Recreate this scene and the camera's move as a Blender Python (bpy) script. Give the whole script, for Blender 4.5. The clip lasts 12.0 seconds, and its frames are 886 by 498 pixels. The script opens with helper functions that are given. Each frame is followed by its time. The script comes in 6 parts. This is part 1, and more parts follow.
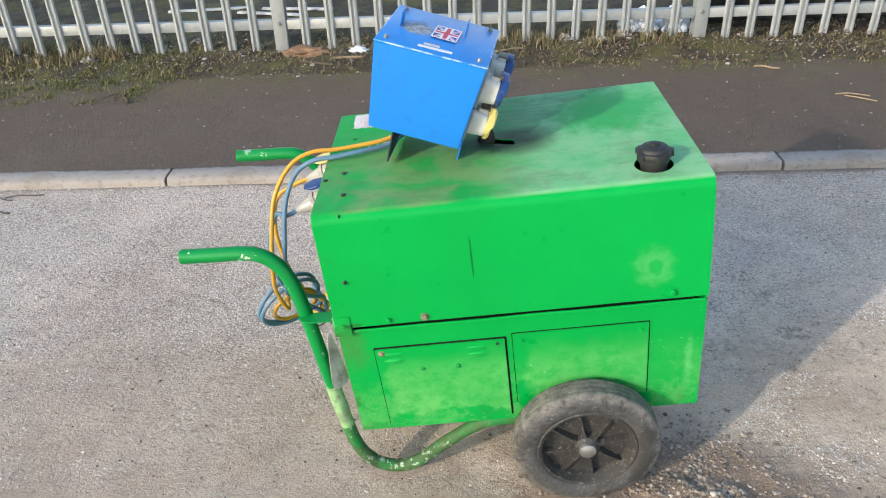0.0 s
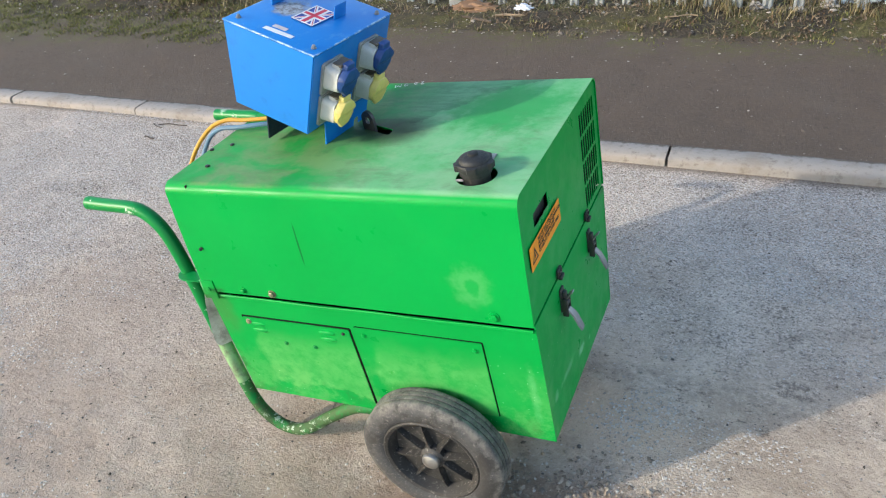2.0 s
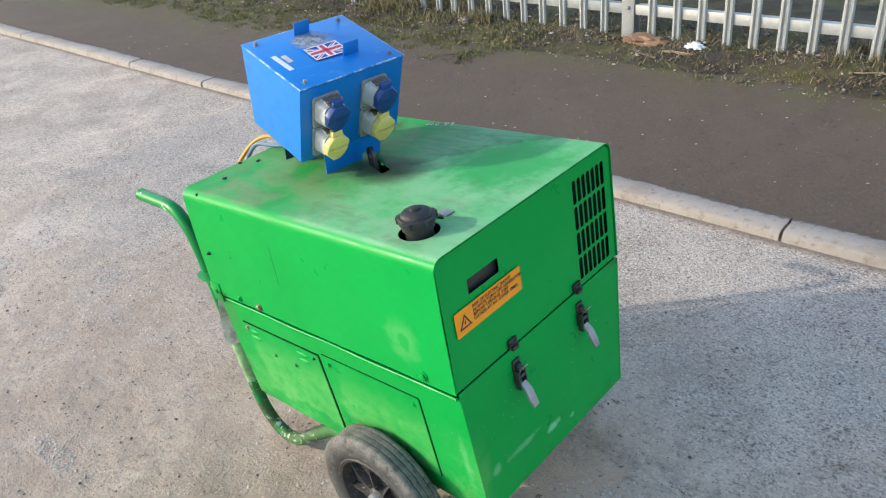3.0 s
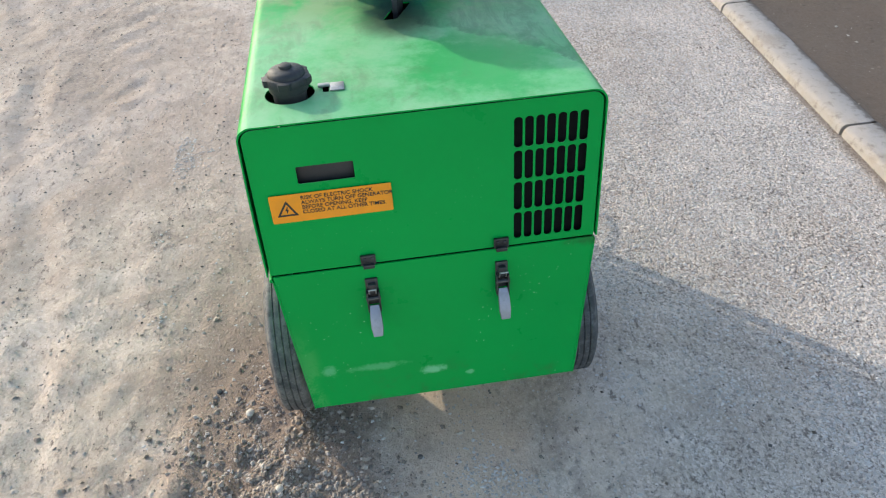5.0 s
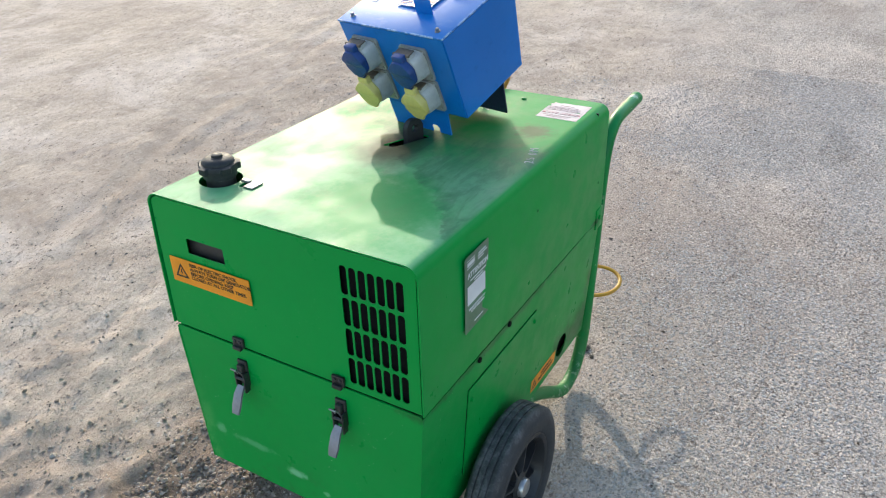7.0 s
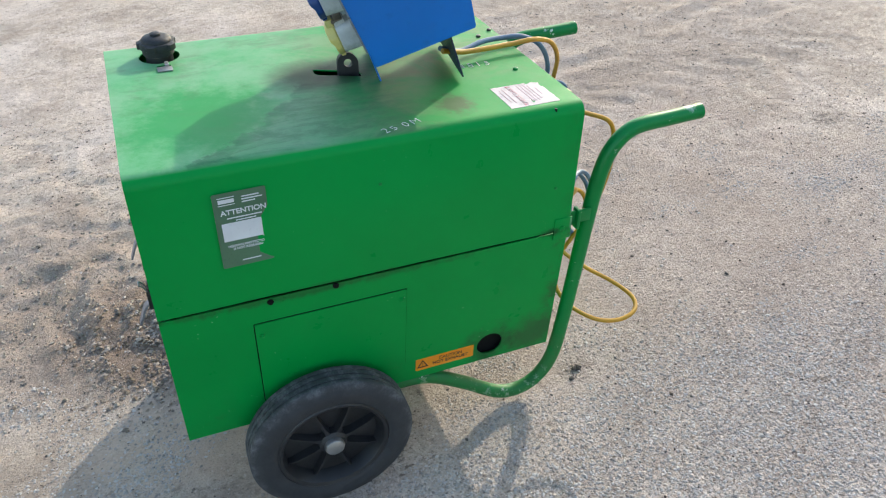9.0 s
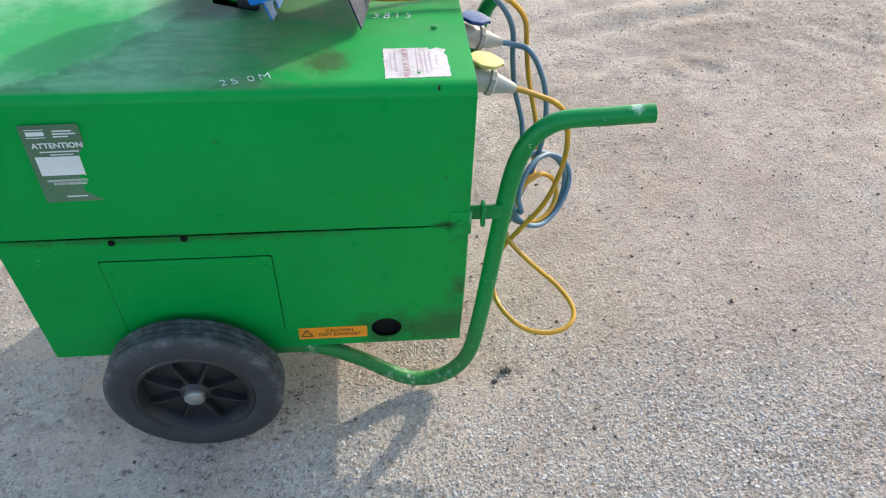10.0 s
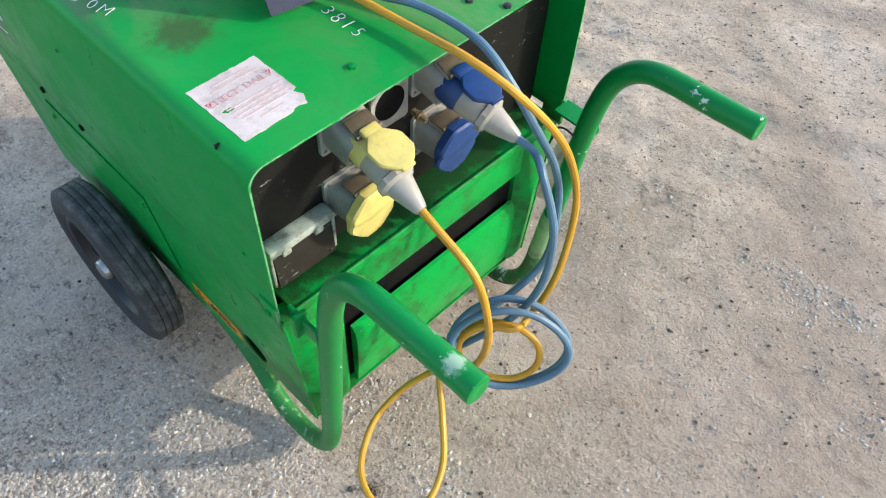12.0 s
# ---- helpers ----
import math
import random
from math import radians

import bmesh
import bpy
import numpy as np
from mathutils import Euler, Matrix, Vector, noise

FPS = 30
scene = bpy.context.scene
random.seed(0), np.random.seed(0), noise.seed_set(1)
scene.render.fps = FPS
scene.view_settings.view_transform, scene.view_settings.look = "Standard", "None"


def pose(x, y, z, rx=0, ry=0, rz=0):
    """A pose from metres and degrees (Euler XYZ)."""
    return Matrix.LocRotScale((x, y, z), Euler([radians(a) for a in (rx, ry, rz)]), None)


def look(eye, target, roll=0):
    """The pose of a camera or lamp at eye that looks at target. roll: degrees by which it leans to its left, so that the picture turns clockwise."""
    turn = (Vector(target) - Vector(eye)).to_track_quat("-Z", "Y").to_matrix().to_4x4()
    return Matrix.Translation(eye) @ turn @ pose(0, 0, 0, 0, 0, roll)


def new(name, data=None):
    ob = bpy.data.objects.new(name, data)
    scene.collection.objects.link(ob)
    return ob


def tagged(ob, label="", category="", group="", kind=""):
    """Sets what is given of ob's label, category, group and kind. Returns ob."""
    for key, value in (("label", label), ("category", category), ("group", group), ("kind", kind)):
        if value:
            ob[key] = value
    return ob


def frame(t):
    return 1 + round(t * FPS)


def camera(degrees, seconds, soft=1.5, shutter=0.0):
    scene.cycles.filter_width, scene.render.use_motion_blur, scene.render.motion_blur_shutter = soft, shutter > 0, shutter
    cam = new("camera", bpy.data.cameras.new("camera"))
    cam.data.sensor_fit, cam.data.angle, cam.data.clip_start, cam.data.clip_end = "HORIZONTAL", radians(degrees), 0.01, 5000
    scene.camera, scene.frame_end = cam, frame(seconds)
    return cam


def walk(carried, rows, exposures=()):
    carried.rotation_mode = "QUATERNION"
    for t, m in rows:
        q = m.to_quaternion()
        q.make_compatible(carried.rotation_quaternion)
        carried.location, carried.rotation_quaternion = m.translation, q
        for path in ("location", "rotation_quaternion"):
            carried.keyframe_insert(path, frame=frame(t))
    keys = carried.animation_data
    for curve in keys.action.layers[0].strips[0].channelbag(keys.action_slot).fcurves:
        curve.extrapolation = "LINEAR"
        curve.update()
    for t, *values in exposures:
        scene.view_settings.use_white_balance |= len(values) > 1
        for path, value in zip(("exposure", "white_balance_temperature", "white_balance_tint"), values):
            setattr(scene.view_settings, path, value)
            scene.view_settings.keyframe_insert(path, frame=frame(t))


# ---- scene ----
cam = camera(60.2, 12.0, soft=1.1)
PATH = [
    (0, (0.017, 0.003, 1.536), (-0.063, 1.704, 0.489), -1.9),
    (0.5, (0.25, 0.028, 1.542), (-0.025, 1.67, 0.435), -3.5),
    (1, (0.529, 0.004, 1.538), (0.089, 1.565, 0.368), -5.4),
    (1.5, (0.714, 0.137, 1.512), (0.13, 1.654, 0.347), -6.4),
    (2, (0.913, 0.304, 1.535), (0.136, 1.771, 0.421), -6.7),
    (2.5, (1.183, 0.43, 1.539), (0.174, 1.801, 0.489), -7.0),
    (2.7, (1.231, 0.508, 1.541), (0.136, 1.82, 0.503), -6.8),
    (4.3, (1.503, 1.242, 1.493), (-0.021, 1.633, 0.26), -6.3),
    (4.5, (1.496, 1.336, 1.473), (-0.005, 1.635, 0.185), -5.6),
    (5, (1.484, 1.592, 1.478), (0.018, 1.721, 0.124), -3.1),
    (5.5, (1.573, 1.872, 1.49), (0.052, 1.738, 0.198), -3.5),
    (6, (1.52, 2.087, 1.475), (0.001, 1.711, 0.23), -3.9),
    (6.5, (1.347, 2.271, 1.497), (-0.127, 1.629, 0.307), -4.3),
    (6.7, (1.301, 2.366, 1.496), (-0.143, 1.603, 0.341), -4.6),
    (8.3, (0.66, 2.913, 1.471), (-0.205, 1.492, 0.361), -4.4),
    (8.5, (0.582, 2.986, 1.472), (-0.182, 1.531, 0.332), -4.5),
    (9, (0.342, 3.057, 1.458), (-0.151, 1.558, 0.229), -4.6),
    (9.5, (0.045, 2.986, 1.441), (-0.222, 1.5, 0.129), -4.8),
    (10, (-0.251, 2.952, 1.406), (-0.257, 1.499, 0.031), -5.0),
    (10.5, (-0.487, 2.825, 1.381), (-0.239, 1.447, -0.048), -4.3),
    (11, (-0.658, 2.618, 1.373), (-0.156, 1.37, -0.108), -3.6),
    (11.5, (-0.871, 2.429, 1.351), (-0.123, 1.346, -0.155), -2.6),
    (12, (-0.872, 2.167, 1.313), (0.075, 1.286, -0.212), -1.5),
]
walk(cam, [(t, look(eye, target, roll)) for t, eye, target, roll in PATH],
     exposures=[(0, 1.37), (2.5, 1.43), (5.5, 1.55), (6.7, 1.36), (8.3, 1.19), (9.5, 1.54), (10.5, 1.57), (12, 1.49)])

# ---- daylight: low winter sun from the road side, open sky ----
SHADOW = Vector((1.76, 1.64, -1.0))
elev = math.atan2(1.0, math.hypot(SHADOW.x, SHADOW.y))
world = bpy.data.worlds.new("sky")
scene.world = world
world.use_nodes = True
wn = world.node_tree.nodes
sky = wn.new("ShaderNodeTexSky")
sky.sky_type, sky.sun_disc = "NISHITA", False
sky.dust_density, sky.air_density = 1.1, 1.15
sky.sun_elevation, sky.sun_rotation = elev, math.atan2(-SHADOW.x, -SHADOW.y)
world.node_tree.links.new(sky.outputs[0], wn["Background"].inputs[0])
wn["Background"].inputs[1].default_value = 0.15
sun = new("sun", bpy.data.lights.new("sun", "SUN"))
sun.data.energy, sun.data.angle, sun.data.color = 1.45, radians(0.9), (1.0, 0.922, 0.755)
sun.rotation_euler = SHADOW.to_track_quat("-Z", "Y").to_euler()
sun.location = (-4, -3, 6)


# ---- materials ----
class Mat:
    """A node material with short helpers."""

    def __init__(self, name, rough=0.5, metal=0.0):
        self.m = bpy.data.materials.new(name)
        self.m.use_nodes = True
        self.t = self.m.node_tree
        self.b = self.t.nodes["Principled BSDF"]
        self.b.inputs["Roughness"].default_value = rough
        self.b.inputs["Metallic"].default_value = metal
        self.co = self.t.nodes.new("ShaderNodeTexCoord").outputs["Object"]

    def set(self, name, value):
        if hasattr(value, "is_output"):
            self.t.links.new(value, self.b.inputs[name])
        else:
            self.b.inputs[name].default_value = (*value, 1) if isinstance(value, tuple) else value
        return self

    def link(self, value, socket):
        if hasattr(value, "is_output"):
            self.t.links.new(value, socket)
        elif isinstance(value, tuple) and len(value) == 3 and socket.type == "RGBA":
            socket.default_value = (*value, 1)
        else:
            socket.default_value = value

    def noise(self, scale, detail=4.0, rough=0.6, co=None, stretch=None, distort=0.0):
        n = self.t.nodes.new("ShaderNodeTexNoise")
        n.inputs["Scale"].default_value, n.inputs["Detail"].default_value = scale, detail
        n.inputs["Roughness"].default_value, n.inputs["Distortion"].default_value = rough, distort
        self.t.links.new(self.stretched(co or self.co, stretch), n.inputs["Vector"])
        return n.outputs["Fac"]

    def stretched(self, co, stretch):
        if not stretch:
            return co
        p = self.t.nodes.new("ShaderNodeMapping")
        p.inputs["Scale"].default_value = stretch
        self.t.links.new(co, p.inputs["Vector"])
        return p.outputs[0]

    def voronoi(self, scale, out="Distance", feature="F1", co=None, rand=1.0):
        n = self.t.nodes.new("ShaderNodeTexVoronoi")
        n.feature = feature
        n.inputs["Scale"].default_value, n.inputs["Randomness"].default_value = scale, rand
        self.t.links.new(co or self.co, n.inputs["Vector"])
        return n.outputs[out]

    def step(self, x, lo, hi, to0=0.0, to1=1.0):
        n = self.t.nodes.new("ShaderNodeMapRange")
        n.interpolation_type = "SMOOTHSTEP"
        for k, v in zip(("From Min", "From Max", "To Min", "To Max"), (lo, hi, to0, to1)):
            n.inputs[k].default_value = v
        self.t.links.new(x, n.inputs["Value"])
        return n.outputs[0]

    def math(self, op, a, b=0.0):
        n = self.t.nodes.new("ShaderNodeMath")
        n.operation = op
        self.link(a, n.inputs[0]), self.link(b, n.inputs[1])
        return n.outputs[0]

    def mix(self, f, a, b, mode="MIX"):
        n = self.t.nodes.new("ShaderNodeMix")
        n.data_type, n.blend_type = "RGBA", mode
        self.link(f, n.inputs[0]), self.link(a, n.inputs[6]), self.link(b, n.inputs[7])
        return n.outputs[2]

    def axis(self, i, co=None):
        n = self.t.nodes.new("ShaderNodeSeparateXYZ")
        self.t.links.new(co or self.co, n.inputs[0])
        return n.outputs[i]

    def blob(self, c, r, scale, k=1.0, soft=0.55, co=None):
        """A ragged patch about c with half sizes r: k inside, 0 outside."""
        n = self.t.nodes.new("ShaderNodeMapping")
        n.vector_type = "TEXTURE"
        n.inputs["Location"].default_value, n.inputs["Scale"].default_value = c, r
        self.t.links.new(co or self.co, n.inputs["Vector"])
        d = self.t.nodes.new("ShaderNodeVectorMath")
        d.operation = "LENGTH"
        self.t.links.new(n.outputs[0], d.inputs[0])
        wob = self.math("MULTIPLY", self.math("SUBTRACT", self.noise(scale, 8, 0.72), 0.5), 2.4)
        return self.step(self.math("ADD", d.outputs["Value"], wob), 1.0 - soft, 1.0 + soft, k, 0.0)

    def normal(self):
        return self.t.nodes.new("ShaderNodeNewGeometry").outputs["Normal"]

    def island(self):
        return self.t.nodes.new("ShaderNodeNewGeometry").outputs["Random Per Island"]

    def random(self):
        return self.t.nodes.new("ShaderNodeObjectInfo").outputs["Random"]

    def bump(self, height, strength=0.3, dist=0.002):
        n = self.t.nodes.new("ShaderNodeBump")
        n.inputs["Strength"].default_value, n.inputs["Distance"].default_value = strength, dist
        self.t.links.new(height, n.inputs["Height"])
        old = self.b.inputs["Normal"].links
        if old:
            self.t.links.new(old[0].from_socket, n.inputs["Normal"])
        self.t.links.new(n.outputs[0], self.b.inputs["Normal"])
        return self


def plain(name, c, rough=0.5, metal=0.0, vary=0.25, scale=40.0, grime=0.0, gloss=0.5):
    """A worn plain surface: two scales of variation, fine bump, dirt."""
    m = Mat(name, rough, metal)
    big, small = m.noise(scale * 0.2, 5), m.noise(scale * 3, 3)
    c0 = m.mix(m.step(big, 0.3, 0.7), tuple(v * (1 - vary) for v in c), tuple(min(1.0, v * (1 + vary)) for v in c))
    c1 = m.mix(m.step(small, 0.55, 0.8, 0, 0.35), c0, tuple(v * 0.6 for v in c))
    if grime:
        c1 = m.mix(m.step(m.noise(scale * 0.5, 6, 0.7), 0.45, 0.7, 0, grime), c1, (0.10, 0.08, 0.06))
    m.set("Base Color", c1)
    m.set("Roughness", m.step(small, 0.2, 0.9, rough * 0.85, min(1.0, rough * 1.25)))
    m.set("Specular IOR Level", gloss)
    m.bump(small, 0.12, 0.001)
    return m.m


def green_paint():
    """Hand-painted sheet steel: brush texture, dust and soot on upward faces, rubbed pale areas, white chips; some
    sheen and shade painted in.
    """
    m = Mat("green_paint", 0.38)
    base = m.mix(m.noise(3.5, 5), (0.0005, 0.232, 0.037), (0.0008, 0.315, 0.054))
    base = m.mix(m.step(m.noise(11, 7, 0.65), 0.54, 0.80, 0, 0.18), base, (0.006, 0.30, 0.060))
    up = m.math("MULTIPLY", m.step(m.axis(2, m.normal()), 0.72, 0.95), m.step(m.axis(2), 0.12, 0.2))
    side = m.math("SUBTRACT", 1.0, up)
    # dust film and painted sheen on top, wiped into patches
    clean = m.math("MULTIPLY", m.step(m.axis(0), -0.22, -0.04, 0.85, 0.0), m.step(m.axis(1), 0.0, 0.12))
    worn = m.math("MULTIPLY", up, m.math("SUBTRACT", 1.0, clean))
    dust = m.math("MULTIPLY", worn, m.step(m.noise(7.0, 7, 0.66, distort=0.5), 0.36, 0.62))
    base = m.mix(m.math("MULTIPLY", dust, 0.55), base, m.mix(m.step(m.axis(0), -0.12, 0.16), (0.205, 0.220, 0.110), (0.215, 0.33, 0.185)))
    # front-half mint mixes pale dust with the sun's sheen, put into the colour
    film = m.math("MULTIPLY", m.math("MULTIPLY", up, m.step(m.axis(0), -0.10, 0.12)), m.step(m.noise(4.5, 9, 0.75), 0.28, 0.56, 0.14, 0.50))
    base = m.mix(film, base, (0.25, 0.49, 0.285))
    wiped = m.math("MULTIPLY", up, m.blob((0.27, 0.11, 0.28), (0.12, 0.13, 0.2), 11, 0.85, 0.45))
    base = m.mix(wiped, base, (0.004, 0.27, 0.052))
    smear = m.math("MULTIPLY", m.math("MULTIPLY", up, m.step(m.axis(1), -0.05, 0.15, 1.0, 0.25)), m.step(m.noise(11, 8, 0.70, stretch=(0.7, 1.4, 1.0), distort=0.3), 0.48, 0.66))
    base = m.mix(m.math("MULTIPLY", smear, 0.36), base, (0.085, 0.110, 0.05))
    # exhaust soot and a dried wet patch round the lifting slot
    u, w = m.axis(0), m.axis(1)
    # dried wet patch mixed with the box's cast shadow, painted towards the far shoulder
    edge = m.math("ADD", m.math("SUBTRACT", w, u), m.math("MULTIPLY", m.math("SUBTRACT", m.noise(8, 8, 0.68), 0.5), 0.26))
    shadow_stain = m.math("MULTIPLY", m.math("MULTIPLY", up, m.step(u, -0.16, -0.04)), m.step(edge, -0.040, -0.022))
    streaks = m.step(m.noise(16, 9, 0.8, stretch=(0.5, 1.8, 1.0), distort=0.8), 0.42, 0.62, 0.26, 0.62)
    base = m.mix(m.math("MULTIPLY", shadow_stain, streaks), base, (0.022, 0.105, 0.046))
    dl, dm = m.math("MULTIPLY", m.math("SUBTRACT", u, 0.02), 9.0), m.math("MULTIPLY", m.math("SUBTRACT", w, -0.01), 13.0)
    soot = m.math("ADD", m.math("MULTIPLY", dl, dl), m.math("MULTIPLY", dm, dm))
    soot = m.math("MULTIPLY", up, m.step(m.math("ADD", soot, m.noise(14, 7)), 0.5, 1.9, 0.85, 0.0))
    base = m.mix(soot, base, (0.018, 0.022, 0.014))
    # splashes and rubbing low on the sides
    low = m.math("MULTIPLY", m.step(m.axis(2), -0.32, -0.10, 1.0, 0.0), m.step(m.axis(1), -0.250, -0.225, 1.0, 0.0))
    splash = m.math("MULTIPLY", m.math("MULTIPLY", low, side), m.step(m.noise(9, 9, 0.78), 0.46, 0.58))
    base = m.mix(m.math("MULTIPLY", splash, 0.22), base, (0.23, 0.48, 0.17))
    u, w = m.axis(0), m.axis(1)
    near = m.math("MULTIPLY", m.step(w, -0.250, -0.235, 1.0, 0.0), side)
    rag = m.math("MULTIPLY", m.math("SUBTRACT", m.noise(17, 6, 0.6), 0.5), 0.09)
    field = m.math("MULTIPLY", m.step(m.math("ADD", m.axis(2), rag), -0.300, -0.292), m.step(m.math("ADD", m.axis(2), m.math("MULTIPLY", rag, 1.4)), -0.17, -0.09, 1.0, 0.0))
    left = m.math("MULTIPLY", m.step(m.math("ADD", u, rag), -0.325, -0.300), m.step(u, -0.042, -0.036, 1.0, 0.0))
    right = m.math("MULTIPLY", m.step(m.math("ADD", u, rag), 0.000, 0.030), m.step(u, 0.282, 0.287, 1.0, 0.2))
    field = m.math("MULTIPLY", m.math("MULTIPLY", near, field), m.math("MAXIMUM", left, right))
    base = m.mix(m.math("MULTIPLY", field, m.step(m.noise(34, 7, 0.7), 0.30, 0.66, 0.07, 0.26)), base, (0.22, 0.50, 0.17))
    dirt = m.math("MULTIPLY", m.math("MULTIPLY", m.step(m.axis(2), -0.35, -0.22, 1.0, 0.0), side), m.step(m.noise(13, 9, 0.75), 0.50, 0.66))
    base = m.mix(m.math("MULTIPLY", dirt, 0.40), base, (0.045, 0.075, 0.03))
    fleck = m.step(m.voronoi(105), 0.06, 0.12, 1.0, 0.0)
    fleck = m.math("MULTIPLY", fleck, m.step(m.noise(6, 5), 0.52, 0.60))
    fleck = m.math("MULTIPLY", fleck, m.step(m.axis(2), -0.04, 0.0, 1.0, 0.12))
    fleck = m.math("MULTIPLY", fleck, m.step(m.axis(0, m.voronoi(105, "Color")), 0.55, 0.6))
    base = m.mix(m.math("MULTIPLY", fleck, 0.75), base, (0.55, 0.68, 0.55))
    scuff = m.step(m.noise(30, 9, 0.8, stretch=(1.0, 1.0, 2.5)), 0.70, 0.74)
    base = m.mix(m.math("MULTIPLY", scuff, 0.30), base, (0.30, 0.48, 0.30))
    # rubbed pale ring, runs and scuffs low on the end, old tape residue, soot by the exhaust
    # thin dark line paints the shade of a crease in the near side
    base = m.mix(m.blob((-0.090, -0.2875, 0.150), (0.0022, 0.03, 0.048), 9, 0.75, 0.25), base, (0.004, 0.06, 0.012))
    base = m.mix(m.blob((0.10, 0.255, -0.012), (0.34, 0.05, 0.012), 40, 0.55, 0.4), base, (0.025, 0.045, 0.018))
    ring = m.math("MULTIPLY", m.blob((0.290, -0.2875, 0.082), (0.036, 0.05, 0.042), 24, 0.16, 0.45), m.math("SUBTRACT", 1.0, m.blob((0.292, -0.2875, 0.080), (0.017, 0.05, 0.022), 30, 0.8, 0.3)))
    base = m.mix(ring, base, (0.26, 0.50, 0.25))
    base = m.mix(m.blob((0.380, -0.28, -0.22), (0.011, 0.012, 0.08), 25, 0.22), base, (0.26, 0.60, 0.30))
    for w0, v0, rw, rv, k in ((-0.22, -0.25, 0.012, 0.012, 0.5), (-0.13, -0.253, 0.045, 0.008, 0.4), (-0.02, -0.282, 0.022, 0.009, 0.9), (0.05, -0.303, 0.008, 0.005, 0.7)):
        base = m.mix(m.blob((0.410, w0, v0), (0.02, rw, rv), 70, k * 0.5, 0.5), base, (0.34, 0.68, 0.42))
    base = m.mix(m.blob((-0.178, 0.205, 0.28), (0.032, 0.038, 0.02), 45, 0.75), base, (0.045, 0.060, 0.022))
    base = m.mix(m.blob((-0.37, 0.262, -0.30), (0.06, 0.03, 0.05), 20, 0.65), base, (0.035, 0.060, 0.028))
    base = m.mix(m.blob((-0.257, 0.262, -0.297), (0.055, 0.03, 0.05), 25, 0.7), base, (0.02, 0.05, 0.02))
    # sill darkened for lodged grime and for the shade that falls there
    base = m.mix(m.blob((-0.368, 0.02, -0.002), (0.035, 0.34, 0.012), 26, 0.92, 0.4), base, (0.012, 0.036, 0.014))
    # bare pale metal along cut sheet edges
    lip = m.math("MULTIPLY", m.step(m.axis(0), -0.4098, -0.4090, 1.0, 0.0), m.step(m.noise(24, 7, 0.75), 0.42, 0.52))
    lip = m.math("MULTIPLY", lip, m.step(m.axis(2), -0.003, 0.006))
    base = m.mix(m.math("MULTIPLY", lip, 0.3), base, (0.42, 0.50, 0.42))
    dirt_e = m.math("MULTIPLY", m.step(m.axis(0), -0.405, -0.36, 1.0, 0.0), m.step(m.noise(16, 8, 0.78), 0.46, 0.64))
    base = m.mix(m.math("MULTIPLY", m.math("MULTIPLY", dirt_e, m.step(m.axis(2), -0.02, 0.02, 1.0, 0.25)), 0.65), base, (0.03, 0.05, 0.02))
    base = m.mix(m.blob((-0.39, -0.262, -0.05), (0.035, 0.04, 0.08), 20, 0.45), base, (0.06, 0.14, 0.04))
    m.set("Specular IOR Level", m.mix(up, (0.13,) * 3, (0.22,) * 3))
    m.set("Base Color", base)
    m.set("Roughness", m.mix(up, m.step(m.noise(14, 5), 0.3, 0.7, 0.27, 0.45), m.step(m.noise(9, 6), 0.3, 0.7, 0.48, 0.64)))
    m.bump(m.noise(4.5, 3), 0.35, 0.007)
    m.bump(m.noise(160, 3, stretch=(1, 1, 0.25)), 0.07, 0.001)
    return m.m


def tube_paint():
    m = Mat("green_tube_paint", 0.36)
    base = m.mix(m.noise(9, 5), (0.0008, 0.165, 0.032), (0.0012, 0.23, 0.048))
    m.set("Specular IOR Level", 0.28)
    grip = m.step(m.axis(0), -0.64, -0.55, 0.035, 0.0)
    chip = m.step(m.math("ADD", m.noise(34, 7, 0.72), grip), 0.655, 0.68)
    base = m.mix(chip, base, (0.50, 0.62, 0.50))
    base = m.mix(m.blob((-0.455, -0.258, -0.25), (0.03, 0.03, 0.055), 80, 0.55, 0.2), base, (0.46, 0.54, 0.40))
    base = m.mix(m.blob((-0.682, 0.258, 0.214), (0.011, 0.012, 0.010), 130, 0.5, 0.3), base, (0.55, 0.65, 0.56))
    low = m.math("MULTIPLY", m.step(m.axis(2), -0.40, -0.24, 1.0, 0.0), m.step(m.axis(1), -0.1, 0.1, 1.0, 0.40))
    wear = m.math("MULTIPLY", low, m.step(m.noise(18, 8, 0.75), 0.34, 0.52))
    base = m.mix(m.math("MULTIPLY", wear, 0.85), base, (0.055, 0.080, 0.032))
    base = m.mix(m.math("MULTIPLY", m.step(m.noise(33, 8, 0.75), 0.60, 0.635), low), base, (0.42, 0.50, 0.36))
    bend = m.math("MULTIPLY", m.step(m.axis(2), -0.46, -0.40, 1.0, 0.0), m.step(m.axis(1), -0.1, 0.1, 1.0, 0.45))
    base = m.mix(m.math("MULTIPLY", bend, m.step(m.noise(26, 8, 0.75), 0.50, 0.60, 0, 0.75)), base, (0.018, 0.035, 0.016))
    base = m.mix(m.math("MULTIPLY", bend, m.step(m.noise(48, 7, 0.75), 0.55, 0.59, 0, 0.85)), base, (0.40, 0.50, 0.38))
    m.set("Base Color", base).set("Roughness", m.mix(m.math("MAXIMUM", chip, low), (0.36,) * 3, (0.7,) * 3))
    m.bump(m.noise(60, 4), 0.15, 0.001)
    return m.m


